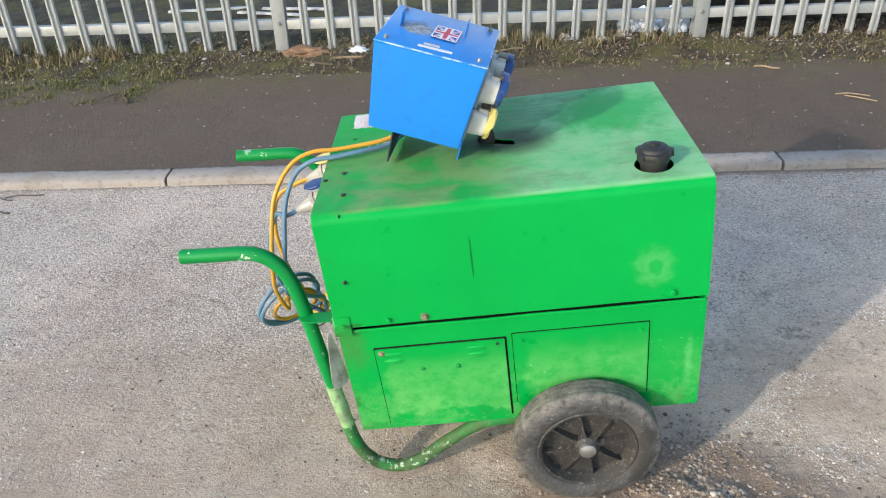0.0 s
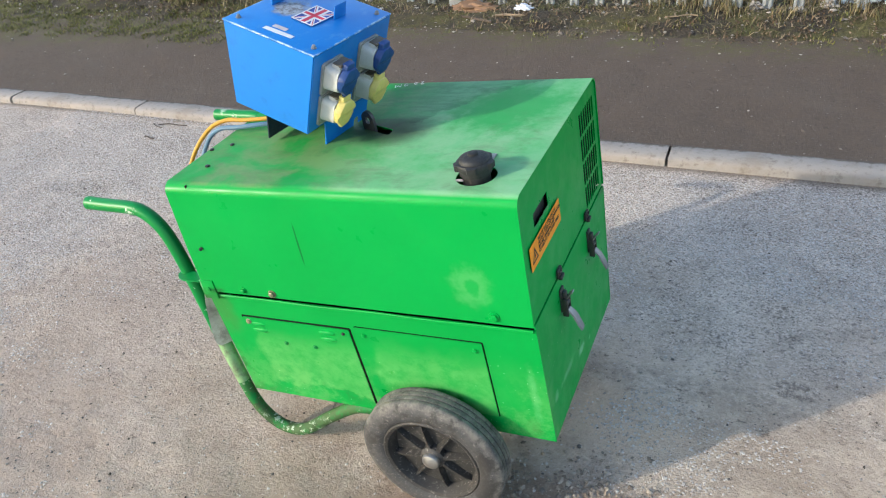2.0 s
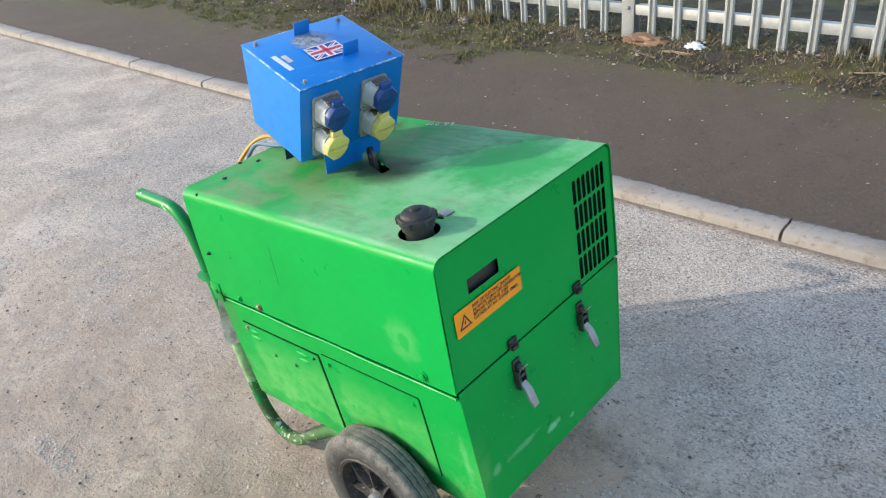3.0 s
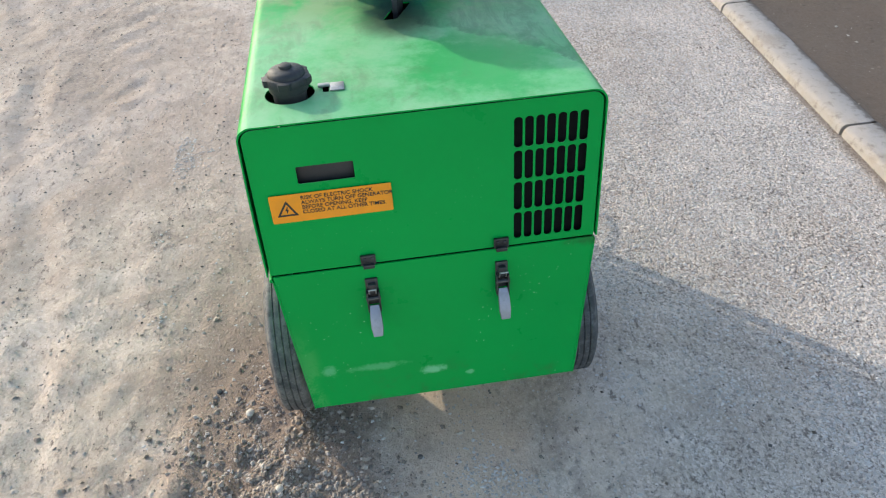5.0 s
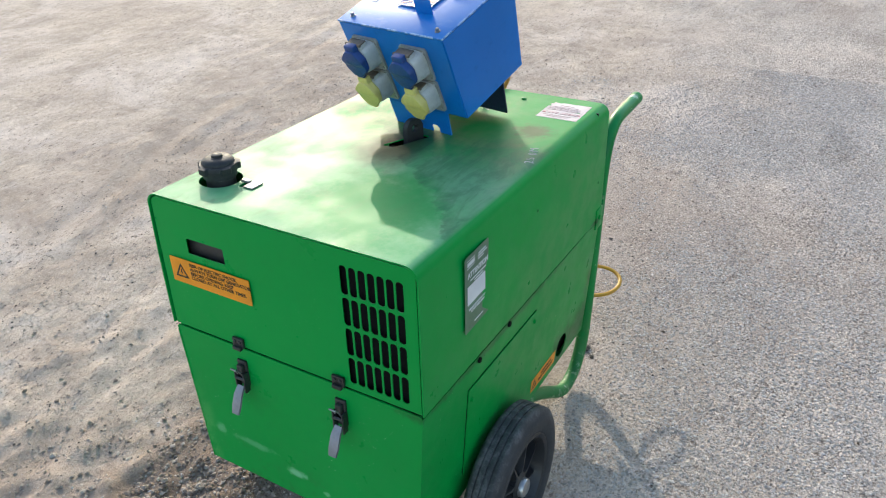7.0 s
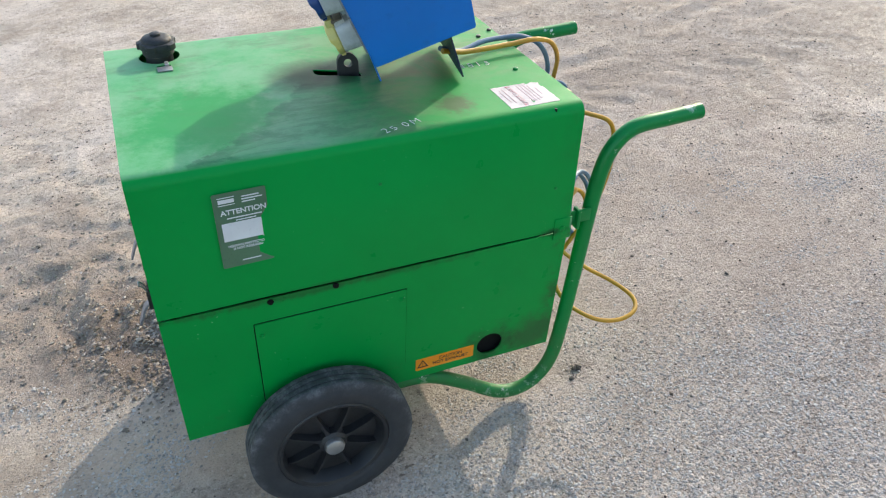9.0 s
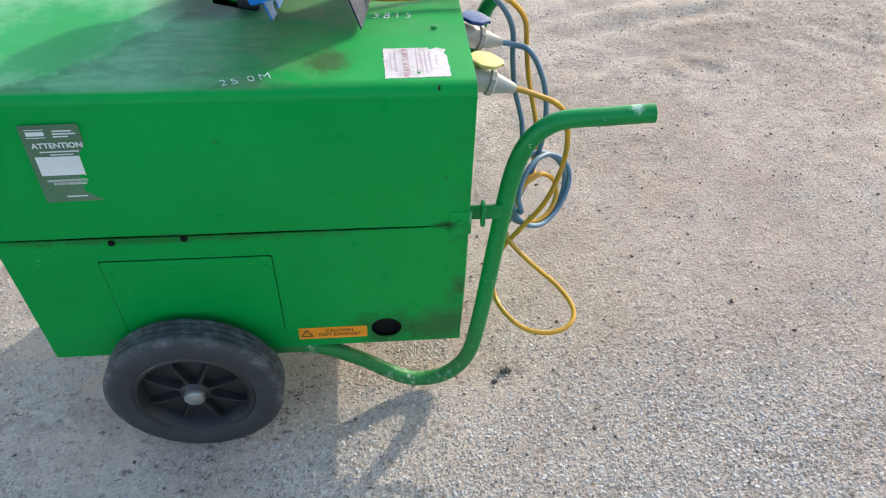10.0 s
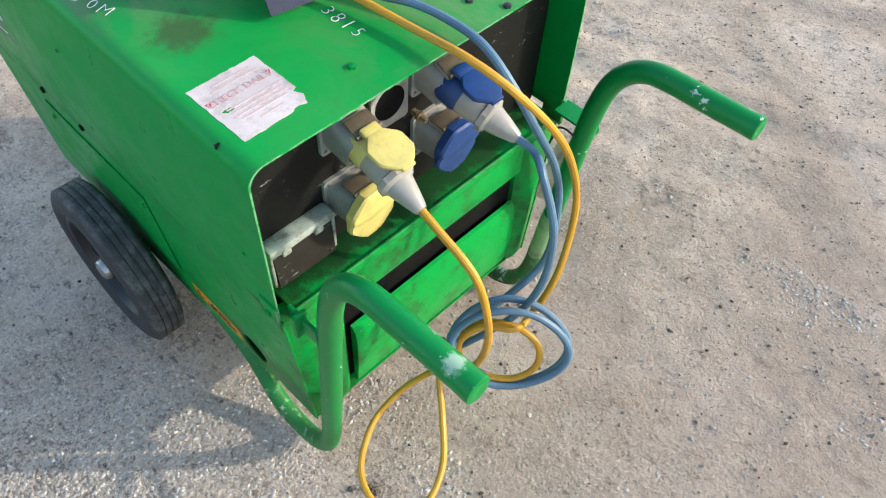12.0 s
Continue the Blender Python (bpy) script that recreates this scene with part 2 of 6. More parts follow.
def road_surface():
    """Old chipped asphalt: pale stone heads, brown dust towards the yard side, ruts, damp and dark spots."""
    m = Mat("road_surface", 0.92)
    warp = m.t.nodes.new("ShaderNodeVectorMath")
    warp.operation = "ADD"
    wn_ = m.t.nodes.new("ShaderNodeTexNoise")
    wn_.inputs["Scale"].default_value = 60
    m.t.links.new(m.co, wn_.inputs["Vector"])
    sc = m.t.nodes.new("ShaderNodeVectorMath")
    sc.operation = "SCALE"
    sc.inputs["Scale"].default_value = 0.014
    m.t.links.new(wn_.outputs["Color"], sc.inputs[0])
    m.t.links.new(m.co, warp.inputs[0]), m.t.links.new(sc.outputs[0], warp.inputs[1])
    co = warp.outputs[0]
    y, x = m.axis(1), m.axis(0)
    # bare chippings
    lum = m.axis(0, m.voronoi(125, "Color", co=co))
    chips = m.mix(lum, (0.322, 0.298, 0.274), (0.586, 0.548, 0.502))
    chips = m.mix(m.step(m.axis(1, m.voronoi(58, "Color", co=co)), 0.45, 1.0, 0, 0.55), chips, (0.43, 0.395, 0.365))
    chips = m.mix(m.step(m.noise(5.5, 7, 0.7), 0.42, 0.66, 0, 0.45), chips, (0.29, 0.248, 0.216))
    pits = m.step(m.noise(95, 4, 0.65), 0.54, 0.62)
    chips = m.mix(m.math("MULTIPLY", pits, 0.55), chips, (0.14, 0.118, 0.105))
    # trodden dust
    dust_c = m.mix(m.step(m.noise(3.2, 9, 0.78), 0.34, 0.66), (0.295, 0.238, 0.182), (0.545, 0.472, 0.380))
    dust_c = m.mix(m.step(m.noise(13, 8, 0.75), 0.50, 0.68, 0, 0.55), dust_c, (0.25, 0.192, 0.148))
    dust_c = m.mix(m.step(m.noise(150, 6, 0.75), 0.54, 0.66, 0, 0.30), dust_c, (0.62, 0.545, 0.46))
    dust_c = m.mix(m.step(m.noise(100, 6, 0.75), 0.55, 0.66, 0, 0.40), dust_c, (0.20, 0.152, 0.118))
    edge = m.math("ADD", y, m.math("MULTIPLY", x, -0.20))
    wob = m.math("ADD", edge, m.math("MULTIPLY", m.math("SUBTRACT", m.noise(1.5, 8, 0.68), 0.5), 2.0))
    deep = m.step(wob, 1.35, 2.75, 0.97, 0.10)
    film = m.step(m.noise(40, 8, 0.8), 0.30, 0.70)
    cover = m.math("MULTIPLY", deep, m.step(m.math("ADD", film, m.math("MULTIPLY", deep, 0.95)), 0.5, 1.2))
    base = m.mix(cover, chips, dust_c)
    # warm film of dirt in broad drifts, scraped streaks, damp places
    base = m.mix(m.step(m.noise(1.1, 7, 0.68), 0.38, 0.66, 0.05, 0.50), base, (0.345, 0.280, 0.230))
    base = m.mix(m.step(m.noise(2.1, 8, 0.72, distort=0.6), 0.44, 0.66, 0, 0.55), base, (0.62, 0.555, 0.49))
    base = m.mix(m.blob((1.15, 1.15, 0), (0.75, 0.55, 1), 3, 0.55, 0.6), base, (0.27, 0.215, 0.168))
    streak = m.noise(2.3, 9, 0.82, stretch=(0.7, 1.7, 1.0), distort=0.3)
    base = m.mix(m.step(streak, 0.54, 0.70, 0, 0.40), base, (0.20, 0.155, 0.126))
    pale = m.noise(3.1, 9, 0.8, stretch=(0.8, 1.3, 1.0))
    base = m.mix(m.step(pale, 0.57, 0.72, 0, 0.40), base, (0.56, 0.505, 0.445))
    # short dark pits and scabs where the top layer has gone
    scab = m.step(m.noise(34, 6, 0.72, stretch=(0.8, 1.35, 1.0)), 0.560, 0.625)
    scab = m.math("MULTIPLY", scab, m.step(m.noise(4.2, 6, 0.7), 0.40, 0.60, 0.30, 0.85))
    base = m.mix(scab, base, (0.125, 0.098, 0.080))
    spots = m.step(m.noise(17, 8, 0.8), 0.66, 0.735, 0, 0.6)
    base = m.mix(spots, base, (0.12, 0.098, 0.083))
    bits = m.step(m.voronoi(30, co=co), 0.06, 0.13, 1.0, 0.0)
    base = m.mix(m.math("MULTIPLY", bits, m.math("MULTIPLY", m.step(m.axis(0, m.voronoi(30, "Color", co=co)), 0.50, 0.55, 0, 0.8), m.step(cover, 0.3, 0.9, 1.0, 0.2))), base, (0.10, 0.082, 0.07))
    for cx, cy, rx, ry, k in ((-1.97, 2.31, 0.13, 0.05, 0.75), (-0.295, 0.924, 0.05, 0.035, 0.7), (-1.83, 1.164, 0.05, 0.03, 0.75), (0.48, -0.30, 0.09, 0.05, 0.6), (1.03, 1.97, 0.04, 0.03, 0.7),
                              (0.15, -2.50, 0.9, 0.13, 0.95), (-0.372, 1.889, 0.035, 0.025, 0.6), (-1.9, 0.5, 0.6, 0.2, 0.35), (0.9, 1.90, 0.5, 0.03, 0.3)):
        crumbs = m.math("MULTIPLY", m.blob((cx, cy, 0), (rx * 1.3, ry * 1.3, 1), 16 if rx < 0.3 else 5, k, 0.3), m.step(m.noise(48, 7, 0.75), 0.44, 0.56))
        base = m.mix(crumbs, base, (0.10, 0.082, 0.070))
    base = m.mix(m.blob((-1.5, 0.1, 0), (1.3, 0.9, 1), 2.5, 0.42), base, (0.21, 0.165, 0.132))
    base = m.mix(m.blob((0.0, 1.12, 0), (0.42, 0.20, 1), 6, 0.55, 0.6), base, (0.20, 0.155, 0.122))
    # soil spilt beside the wheel, with a paler sandy tongue
    base = m.mix(m.blob((0.56, 1.70, 0), (0.20, 0.13, 1), 9, 0.75), base, (0.47, 0.365, 0.275))
    base = m.mix(m.blob((0.27, 1.20, 0), (0.34, 0.13, 1), 8, 0.7, 0.6), base, (0.175, 0.132, 0.100))
    earth = m.mix(m.noise(26, 8, 0.75), (0.095, 0.068, 0.051), (0.29, 0.220, 0.166))
    base = m.mix(m.blob((-0.85, 1.45, 0), (0.75, 0.80, 1), 3.5, 0.55, 0.6), base, (0.27, 0.218, 0.182))
    base = m.mix(m.blob((0.90, 0.98, 0), (0.36, 0.42, 1), 5, 0.3, 0.7), base, earth)
    base = m.mix(m.blob((0.55, 1.27, 0), (0.36, 0.24, 1), 6, 0.95), base, earth)
    # stone by stone tone and open pits over everything
    thin = m.math("SUBTRACT", 1.0, m.math("MULTIPLY", cover, 0.78))
    base = m.mix(thin, base, m.mix(m.axis(2, m.voronoi(190, "Color", co=co)), (0.82, 0.81, 0.80), (1.18, 1.17, 1.15)), "MULTIPLY")
    sway = m.math("MULTIPLY", m.math("SUBTRACT", m.noise(3.4, 8, 0.72), 0.5), 0.30)
    pores = m.step(m.math("ADD", m.noise(58, 3, 0.62), sway), 0.610, 0.642)
    base = m.mix(m.math("MULTIPLY", pores, m.math("MULTIPLY", thin, 0.75)), base, (0.105, 0.086, 0.074))
    bare = m.math("ADD", sway, m.math("MULTIPLY", m.math("SUBTRACT", thin, 0.5), 0.11))
    small = m.step(m.math("ADD", m.noise(118, 3, 0.62), bare), 0.600, 0.638)
    base = m.mix(m.math("MULTIPLY", small, m.math("MULTIPLY", thin, 0.75)), base, (0.13, 0.108, 0.094))
    glints = m.step(m.noise(88, 3, 0.62, stretch=(1, 1, 3)), 0.61, 0.645)
    base = m.mix(m.math("MULTIPLY", m.math("MULTIPLY", glints, thin), 0.55), base, (0.71, 0.67, 0.615))
    gutter = m.math("ADD", y, m.math("MULTIPLY", x, -0.0305))
    gutter = m.math("ADD", gutter, m.math("MULTIPLY", m.math("SUBTRACT", m.noise(9, 6), 0.5), 0.05))
    base = m.mix(m.step(gutter, 3.055, 3.10, 0, 0.75), base, (0.14, 0.112, 0.085))
    m.set("Base Color", m.mix(1.0, base, (1.16, 1.095, 1.06), "MULTIPLY"))
    stone = m.math("MULTIPLY", m.math("SUBTRACT", 1.0, m.voronoi(125, co=co)), m.math("SUBTRACT", 1.0, m.math("MULTIPLY", cover, 0.8)))
    m.bump(stone, 0.65, 0.007)
    m.bump(m.math("SUBTRACT", 1.0, m.math("ADD", pores, m.math("MULTIPLY", small, 0.5))), 0.6, 0.004)
    m.bump(m.noise(60, 7, 0.75), 0.65, 0.010)
    m.bump(m.noise(200, 6, 0.8), 0.3, 0.004)
    m.bump(m.noise(16, 8, 0.75), 0.45, 0.014)
    return m.m


def footway_surface():
    m = Mat("footway_asphalt", 0.92)
    base = m.mix(m.noise(7, 7, 0.7), (0.056, 0.038, 0.027), (0.110, 0.078, 0.057))
    base = m.mix(m.step(m.noise(1.1, 5), 0.45, 0.75, 0, 0.5), base, (0.108, 0.084, 0.066))
    base = m.mix(m.step(m.noise(65, 7, 0.75), 0.50, 0.64, 0, 0.6), base, (0.125, 0.095, 0.072))
    base = m.mix(m.step(m.noise(48, 6, 0.75), 0.56, 0.66, 0, 0.6), base, (0.028, 0.021, 0.016))
    base = m.mix(m.step(m.noise(2.6, 7, 0.7), 0.44, 0.64, 0, 0.5), base, (0.098, 0.067, 0.047))
    reach = m.math("ADD", m.axis(1), m.step(m.axis(0), -5.0, -0.5, 0.45, 0.0))
    reach = m.math("ADD", reach, m.math("MULTIPLY", m.math("SUBTRACT", m.noise(2.4, 6), 0.5), 0.7))
    moss = m.math("MULTIPLY", m.step(reach, 1.02, 1.42), m.step(m.noise(6, 9, 0.75), 0.38, 0.60))
    base = m.mix(m.math("MULTIPLY", moss, m.step(m.noise(24, 8, 0.75), 0.36, 0.62, 0.2, 0.8)), base, (0.088, 0.084, 0.024))
    grit = m.step(m.voronoi(60), 0.06, 0.14, 1.0, 0.0)
    base = m.mix(m.math("MULTIPLY", grit, m.step(m.axis(0, m.voronoi(60, "Color")), 0.75, 0.8)), base, (0.30, 0.27, 0.24))
    m.set("Base Color", base)
    m.bump(m.noise(70, 7, 0.75), 0.7, 0.010)
    m.bump(m.noise(6, 5), 0.3, 0.03)
    return m.m


def soil():
    m = Mat("verge_soil", 0.95)
    base = m.mix(m.noise(14, 8, 0.75), (0.022, 0.017, 0.012), (0.075, 0.058, 0.040))
    base = m.mix(m.step(m.noise(3.2, 7, 0.7), 0.44, 0.60, 0, 0.8), base, (0.100, 0.094, 0.026))
    base = m.mix(m.step(m.noise(40, 5, 0.7), 0.6, 0.7, 0, 0.55), base, (0.19, 0.155, 0.11))
    m.set("Base Color", base)
    m.bump(m.noise(50, 8, 0.8), 0.9, 0.02)
    return m.m


def concrete():
    m = Mat("kerb_concrete", 0.9)
    base = m.mix(m.noise(10, 7, 0.7), (0.25, 0.218, 0.198), (0.375, 0.336, 0.306))
    base = m.mix(m.math("MULTIPLY", m.random(), 0.35), base, (0.25, 0.225, 0.20))
    base = m.mix(m.step(m.noise(30, 6, 0.7), 0.50, 0.70, 0, 0.6), base, (0.12, 0.10, 0.08))
    base = m.mix(m.step(m.noise(5, 8, 0.75), 0.45, 0.65, 0, 0.5), base, (0.17, 0.13, 0.095))
    back = m.math("ADD", m.axis(1), m.math("MULTIPLY", m.math("SUBTRACT", m.noise(14, 7, 0.7), 0.5), 0.09))
    base = m.mix(m.step(back, 0.098, 0.116, 0, 0.85), base, (0.085, 0.062, 0.046))
    m.set("Base Color", base)
    m.bump(m.noise(22, 6, 0.7), 0.4, 0.012)
    m.bump(m.noise(90, 6, 0.7), 0.4, 0.004)
    return m.m


def galvanised():
    m = Mat("galvanised_steel", 0.55, 0.45)
    base = m.mix(m.noise(30, 6, 0.7), (0.25, 0.262, 0.268), (0.42, 0.435, 0.44))
    base = m.mix(m.step(m.noise(12, 7, 0.7, stretch=(1, 1, 0.3)), 0.58, 0.75, 0, 0.5), base, (0.25, 0.24, 0.22))
    m.set("Base Color", base)
    m.bump(m.noise(60, 5), 0.2, 0.002)
    return m.m


def varied(name, colours, rough=0.8):
    """Loose pieces, each with its own tone."""
    m = Mat(name, rough)
    r = m.island()
    c = colours[0]
    for k, other in enumerate(colours[1:], 1):
        c = m.mix(m.step(r, k / len(colours) - 0.08, k / len(colours) + 0.08), c, other)
    c = m.mix(m.step(m.noise(60, 5, 0.7), 0.4, 0.7, 0, 0.4), c, tuple(v * 0.5 for v in colours[0]))
    m.set("Base Color", c)
    m.bump(m.noise(120, 4), 0.3, 0.003)
    return m.m


def rubber(dusty):
    m = Mat("tyre_rubber" + ("_dusty" if dusty else ""), 0.75)
    base = m.mix(m.noise(20, 6), *(((0.028, 0.029, 0.031), (0.058, 0.058, 0.060)) if dusty else ((0.017, 0.018, 0.020), (0.036, 0.037, 0.040))))
    dust = m.step(m.noise(26, 9, 0.78), 0.44, 0.66, 0.06 if dusty else 0.05, 0.62 if dusty else 0.55)
    rad_ = m.t.nodes.new("ShaderNodeVectorMath")
    rad_.operation = "LENGTH"
    m.t.links.new(m.stretched(m.co, (1, 1, 0)), rad_.inputs[0])
    if not dusty:
        dust = m.math("MULTIPLY", dust, m.step(rad_.outputs["Value"], 0.156, 0.171, 0.15, 1.5))
    base = m.mix(m.math("MULTIPLY", dust, 0.6 if dusty else 0.8), base, (0.125, 0.117, 0.108) if dusty else (0.17, 0.172, 0.175))
    if dusty:
        base = m.mix(m.step(m.noise(120, 8, 0.85), 0.55, 0.63, 0, 0.65), base, (0.24, 0.225, 0.205))
        base = m.mix(m.math("MULTIPLY", m.step(rad_.outputs["Value"], 0.150, 0.168), m.step(m.noise(14, 8, 0.75), 0.40, 0.60, 0.1, 0.65)), base, (0.20, 0.185, 0.165))
        base = m.mix(m.step(m.noise(12, 7, 0.75), 0.48, 0.60, 0, 0.85), base, (0.022, 0.021, 0.021))
    m.set("Base Color", base)
    m.bump(m.noise(70, 6, 0.7), 0.35, 0.003)
    return m.m


def dusty_plastic():
    """Dark rim plastic with dust lodged in it."""
    m = Mat("dusty_black_plastic", 0.65)
    base = m.mix(m.noise(30, 6), (0.014, 0.0135, 0.013), (0.038, 0.035, 0.033))
    base = m.mix(m.step(m.noise(60, 8, 0.8), 0.53, 0.64, 0, 0.6), base, (0.12, 0.11, 0.10))
    base = m.mix(m.step(m.noise(120, 6, 0.8), 0.60, 0.65, 0, 0.8), base, (0.30, 0.28, 0.26))
    m.set("Base Color", base)
    m.bump(m.noise(90, 6, 0.75), 0.4, 0.002)
    return m.m


def clear_plastic():
    m = Mat("cloudy_plug_plastic", 0.25)
    m.set("Base Color", m.mix(m.noise(60, 5), (0.38, 0.355, 0.315), (0.56, 0.54, 0.505)))
    m.set("Transmission Weight", 0.35).set("IOR", 1.45).set("Alpha", 1.0)
    m.bump(m.noise(120, 3), 0.2, 0.001)
    return m.m


def scratched(name="grimy_dark_panel", level=0.615, dark=(0.006, 0.006, 0.0065), light=(0.018, 0.0175, 0.016)):
    """Dark sheet, scuffed and scratched through to pale metal in places."""
    m = Mat(name, 0.5)
    base = m.mix(m.noise(18, 6), dark, light)
    base = m.mix(m.step(m.noise(40, 8, 0.75), 0.58, 0.70, 0, 0.35), base, (0.040, 0.032, 0.026))
    lines_ = m.step(m.noise(70, 9, 0.82, stretch=(1, 0.5, 1.6)), level, level + 0.045)
    base = m.mix(m.math("MULTIPLY", lines_, 0.75), base, (0.42, 0.44, 0.42))
    m.set("Base Color", base)
    m.set("Specular IOR Level", 0.12)
    m.bump(m.noise(70, 5), 0.25, 0.001)
    return m.m


def scuffed_blue():
    """Blue paint rubbed through under the handle, with worn edges and scratches."""
    m = Mat("scuffed_blue_paint", 0.40)
    base = m.mix(m.noise(6, 5), (0.0010, 0.14, 0.46), (0.0030, 0.19, 0.56))
    base = m.mix(m.step(m.noise(30, 8, 0.75, stretch=(1.0, 0.5, 1.0)), 0.52, 0.68, 0, 0.35), base, (0.12, 0.30, 0.55))
    bare = m.blob((-0.050, 0.004, 0), (0.036, 0.040, 0.05), 24, 0.95, 0.3)
    base = m.mix(bare, base, m.mix(m.step(m.noise(55, 7, 0.75), 0.42, 0.62), (0.30, 0.33, 0.36), (0.11, 0.09, 0.075)))
    ax, ay = m.math("ABSOLUTE", m.axis(0)), m.math("ABSOLUTE", m.axis(1))
    rim = m.math("MAXIMUM", m.step(ax, 0.1150, 0.1180), m.step(ay, 0.1295, 0.1325))
    base = m.mix(m.math("MULTIPLY", rim, m.step(m.noise(40, 7, 0.75), 0.44, 0.58, 0, 0.8)), base, (0.42, 0.55, 0.70))
    spots = m.step(m.noise(46, 8, 0.8), 0.655, 0.69)
    base = m.mix(m.math("MULTIPLY", spots, 0.8), base, (0.55, 0.62, 0.70))
    m.set("Base Color", base)
    m.set("Roughness", m.mix(bare, (0.36,) * 3, (0.6,) * 3))
    m.bump(m.noise(90, 4), 0.12, 0.001)
    return m.m


GREEN, TUBE, ROAD, FOOTWAY, SOIL = green_paint(), tube_paint(), road_surface(), footway_surface(), soil()
KERB, GALV, TYRE, TYRE_DUSTY, PLUG = concrete(), galvanised(), rubber(False), rubber(True), clear_plastic()
BLUE_TOP = scuffed_blue()
BLUE = plain("blue_paint", (0.0008, 0.148, 0.50), 0.36, 0, 0.10, 12)
NAVY = plain("dark_blue_plastic", (0.010, 0.045, 0.175), 0.42, 0, 0.2, 60)
YELLOW = plain("yellow_plastic", (0.60, 0.50, 0.15), 0.45, 0, 0.12, 60, 0.28)
GREYP = plain("grey_socket_plastic", (0.30, 0.295, 0.28), 0.5, 0, 0.2, 60, 0.45)
PALE = plain("worn_white_plastic", (0.29, 0.33, 0.295), 0.55, 0, 0.4, 100, 0.85)
BLACK = plain("black_plastic", (0.018, 0.018, 0.019), 0.45, 0, 0.3, 60)
PANEL = scratched()
SMOKY = scratched("smoky_scratched_plastic", 0.595, (0.015, 0.013, 0.012), (0.038, 0.034, 0.030))
# near-black, hardly glossy: the shade inside openings put into the colour
INSIDE = plain("interior_shade", (0.008, 0.008, 0.008), 0.9, 0, 0.3, 20, 0, 0.08)
STEEL = plain("worn_zinc_steel", (0.30, 0.30, 0.295), 0.46, 0.85, 0.25, 60, 0.2)
DARKSTEEL = plain("blackened_steel", (0.05, 0.05, 0.05), 0.42, 0.6, 0.4, 60)
RUSTY = plain("brown_tarnished_metal", (0.13, 0.10, 0.07), 0.5, 0.4, 0.4, 80, 0.5)
BRASS = plain("tarnished_brass", (0.24, 0.175, 0.10), 0.5, 0.5, 0.4, 60, 0.3)
BOLT = plain("dull_plated_bolt", (0.20, 0.20, 0.12), 0.5, 0.4, 0.4, 80, 0.4)
CAB_Y = plain("yellow_cable_sheath", (0.52, 0.265, 0.016), 0.5, 0, 0.12, 30, 0.18)
CAB_B = plain("blue_cable_sheath", (0.080, 0.165, 0.25), 0.5, 0, 0.15, 30, 0.25)
ORANGE = plain("orange_sticker", (0.80, 0.275, 0.004), 0.5, 0, 0.08, 30, 0.10)
INK = plain("black_print", (0.03, 0.024, 0.02), 0.6)
WHITE = plain("white_print", (0.66, 0.66, 0.66), 0.55, 0, 0.08)
PAPER = plain("faded_white_label", (0.56, 0.49, 0.48), 0.65, 0, 0.16, 60, 0.45)
REDINK = plain("faded_red_print", (0.55, 0.41, 0.40), 0.65, 0, 0.15, 60, 0.3)
REDTEXT = plain("red_print_worn", (0.53, 0.34, 0.335), 0.65, 0, 0.2, 60, 0.3)
ZINC = plain("bright_zinc", (0.50, 0.50, 0.49), 0.36, 0.9, 0.2, 80, 0.35)
LEVER = plain("grey_latch_metal", (0.24, 0.235, 0.26), 0.42, 0.5, 0.25, 60, 0.2)
GREYLAB = plain("grey_label_film", (0.075, 0.155, 0.085), 0.4, 0, 0.15)
RED = plain("red_print", (0.55, 0.03, 0.06), 0.5)
ROYAL = plain("blue_print", (0.03, 0.06, 0.30), 0.5)


# ---- mesh helpers ----
def finish(bm, name, material, angle=35):
    bmesh.ops.recalc_face_normals(bm, faces=bm.faces)
    me = bpy.data.meshes.new(name)
    bm.to_mesh(me)
    bm.free()
    me.materials.append(material)
    for p in me.polygons:
        p.use_smooth = True
    me.set_sharp_from_angle(angle=radians(angle))
    return me


def part(name, bm, material, parent=None, label="", angle=35):
    ob = new(name, finish(bm, name, material, angle))
    if parent:
        ob.parent = parent
    return tagged(ob, label)


def box(bm, x0, x1, y0, y1, z0, z1, bevel=0.0, m=None):
    made = bmesh.ops.create_cube(bm, size=1.0)
    vs = made["verts"]
    for v in vs:
        v.co = Vector(((x0 + x1) / 2 + v.co.x * (x1 - x0), (y0 + y1) / 2 + v.co.y * (y1 - y0), (z0 + z1) / 2 + v.co.z * (z1 - z0)))
    if bevel:
        es = {e for v in vs for e in v.link_edges}
        out = bmesh.ops.bevel(bm, geom=list(es), offset=bevel, segments=2, affect="EDGES", profile=0.5)
        vs = list({v for f in out["faces"] for v in f.verts} | {v for v in vs if v.is_valid})
    if m:
        bmesh.ops.transform(bm, matrix=m, verts=vs)
    return bm


def loft(bm, rings, closed=True, caps=True):
    """Join rings of points with faces."""
    vs = [[bm.verts.new(p) for p in r] for r in rings]
    n = len(vs[0])
    for a, b in zip(vs, vs[1:]):
        for i in range(n if closed else n - 1):
            bm.faces.new((a[i], a[(i + 1) % n], b[(i + 1) % n], b[i]))
    if caps:
        bm.faces.new(vs[0][::-1]), bm.faces.new(vs[-1])
    return bm


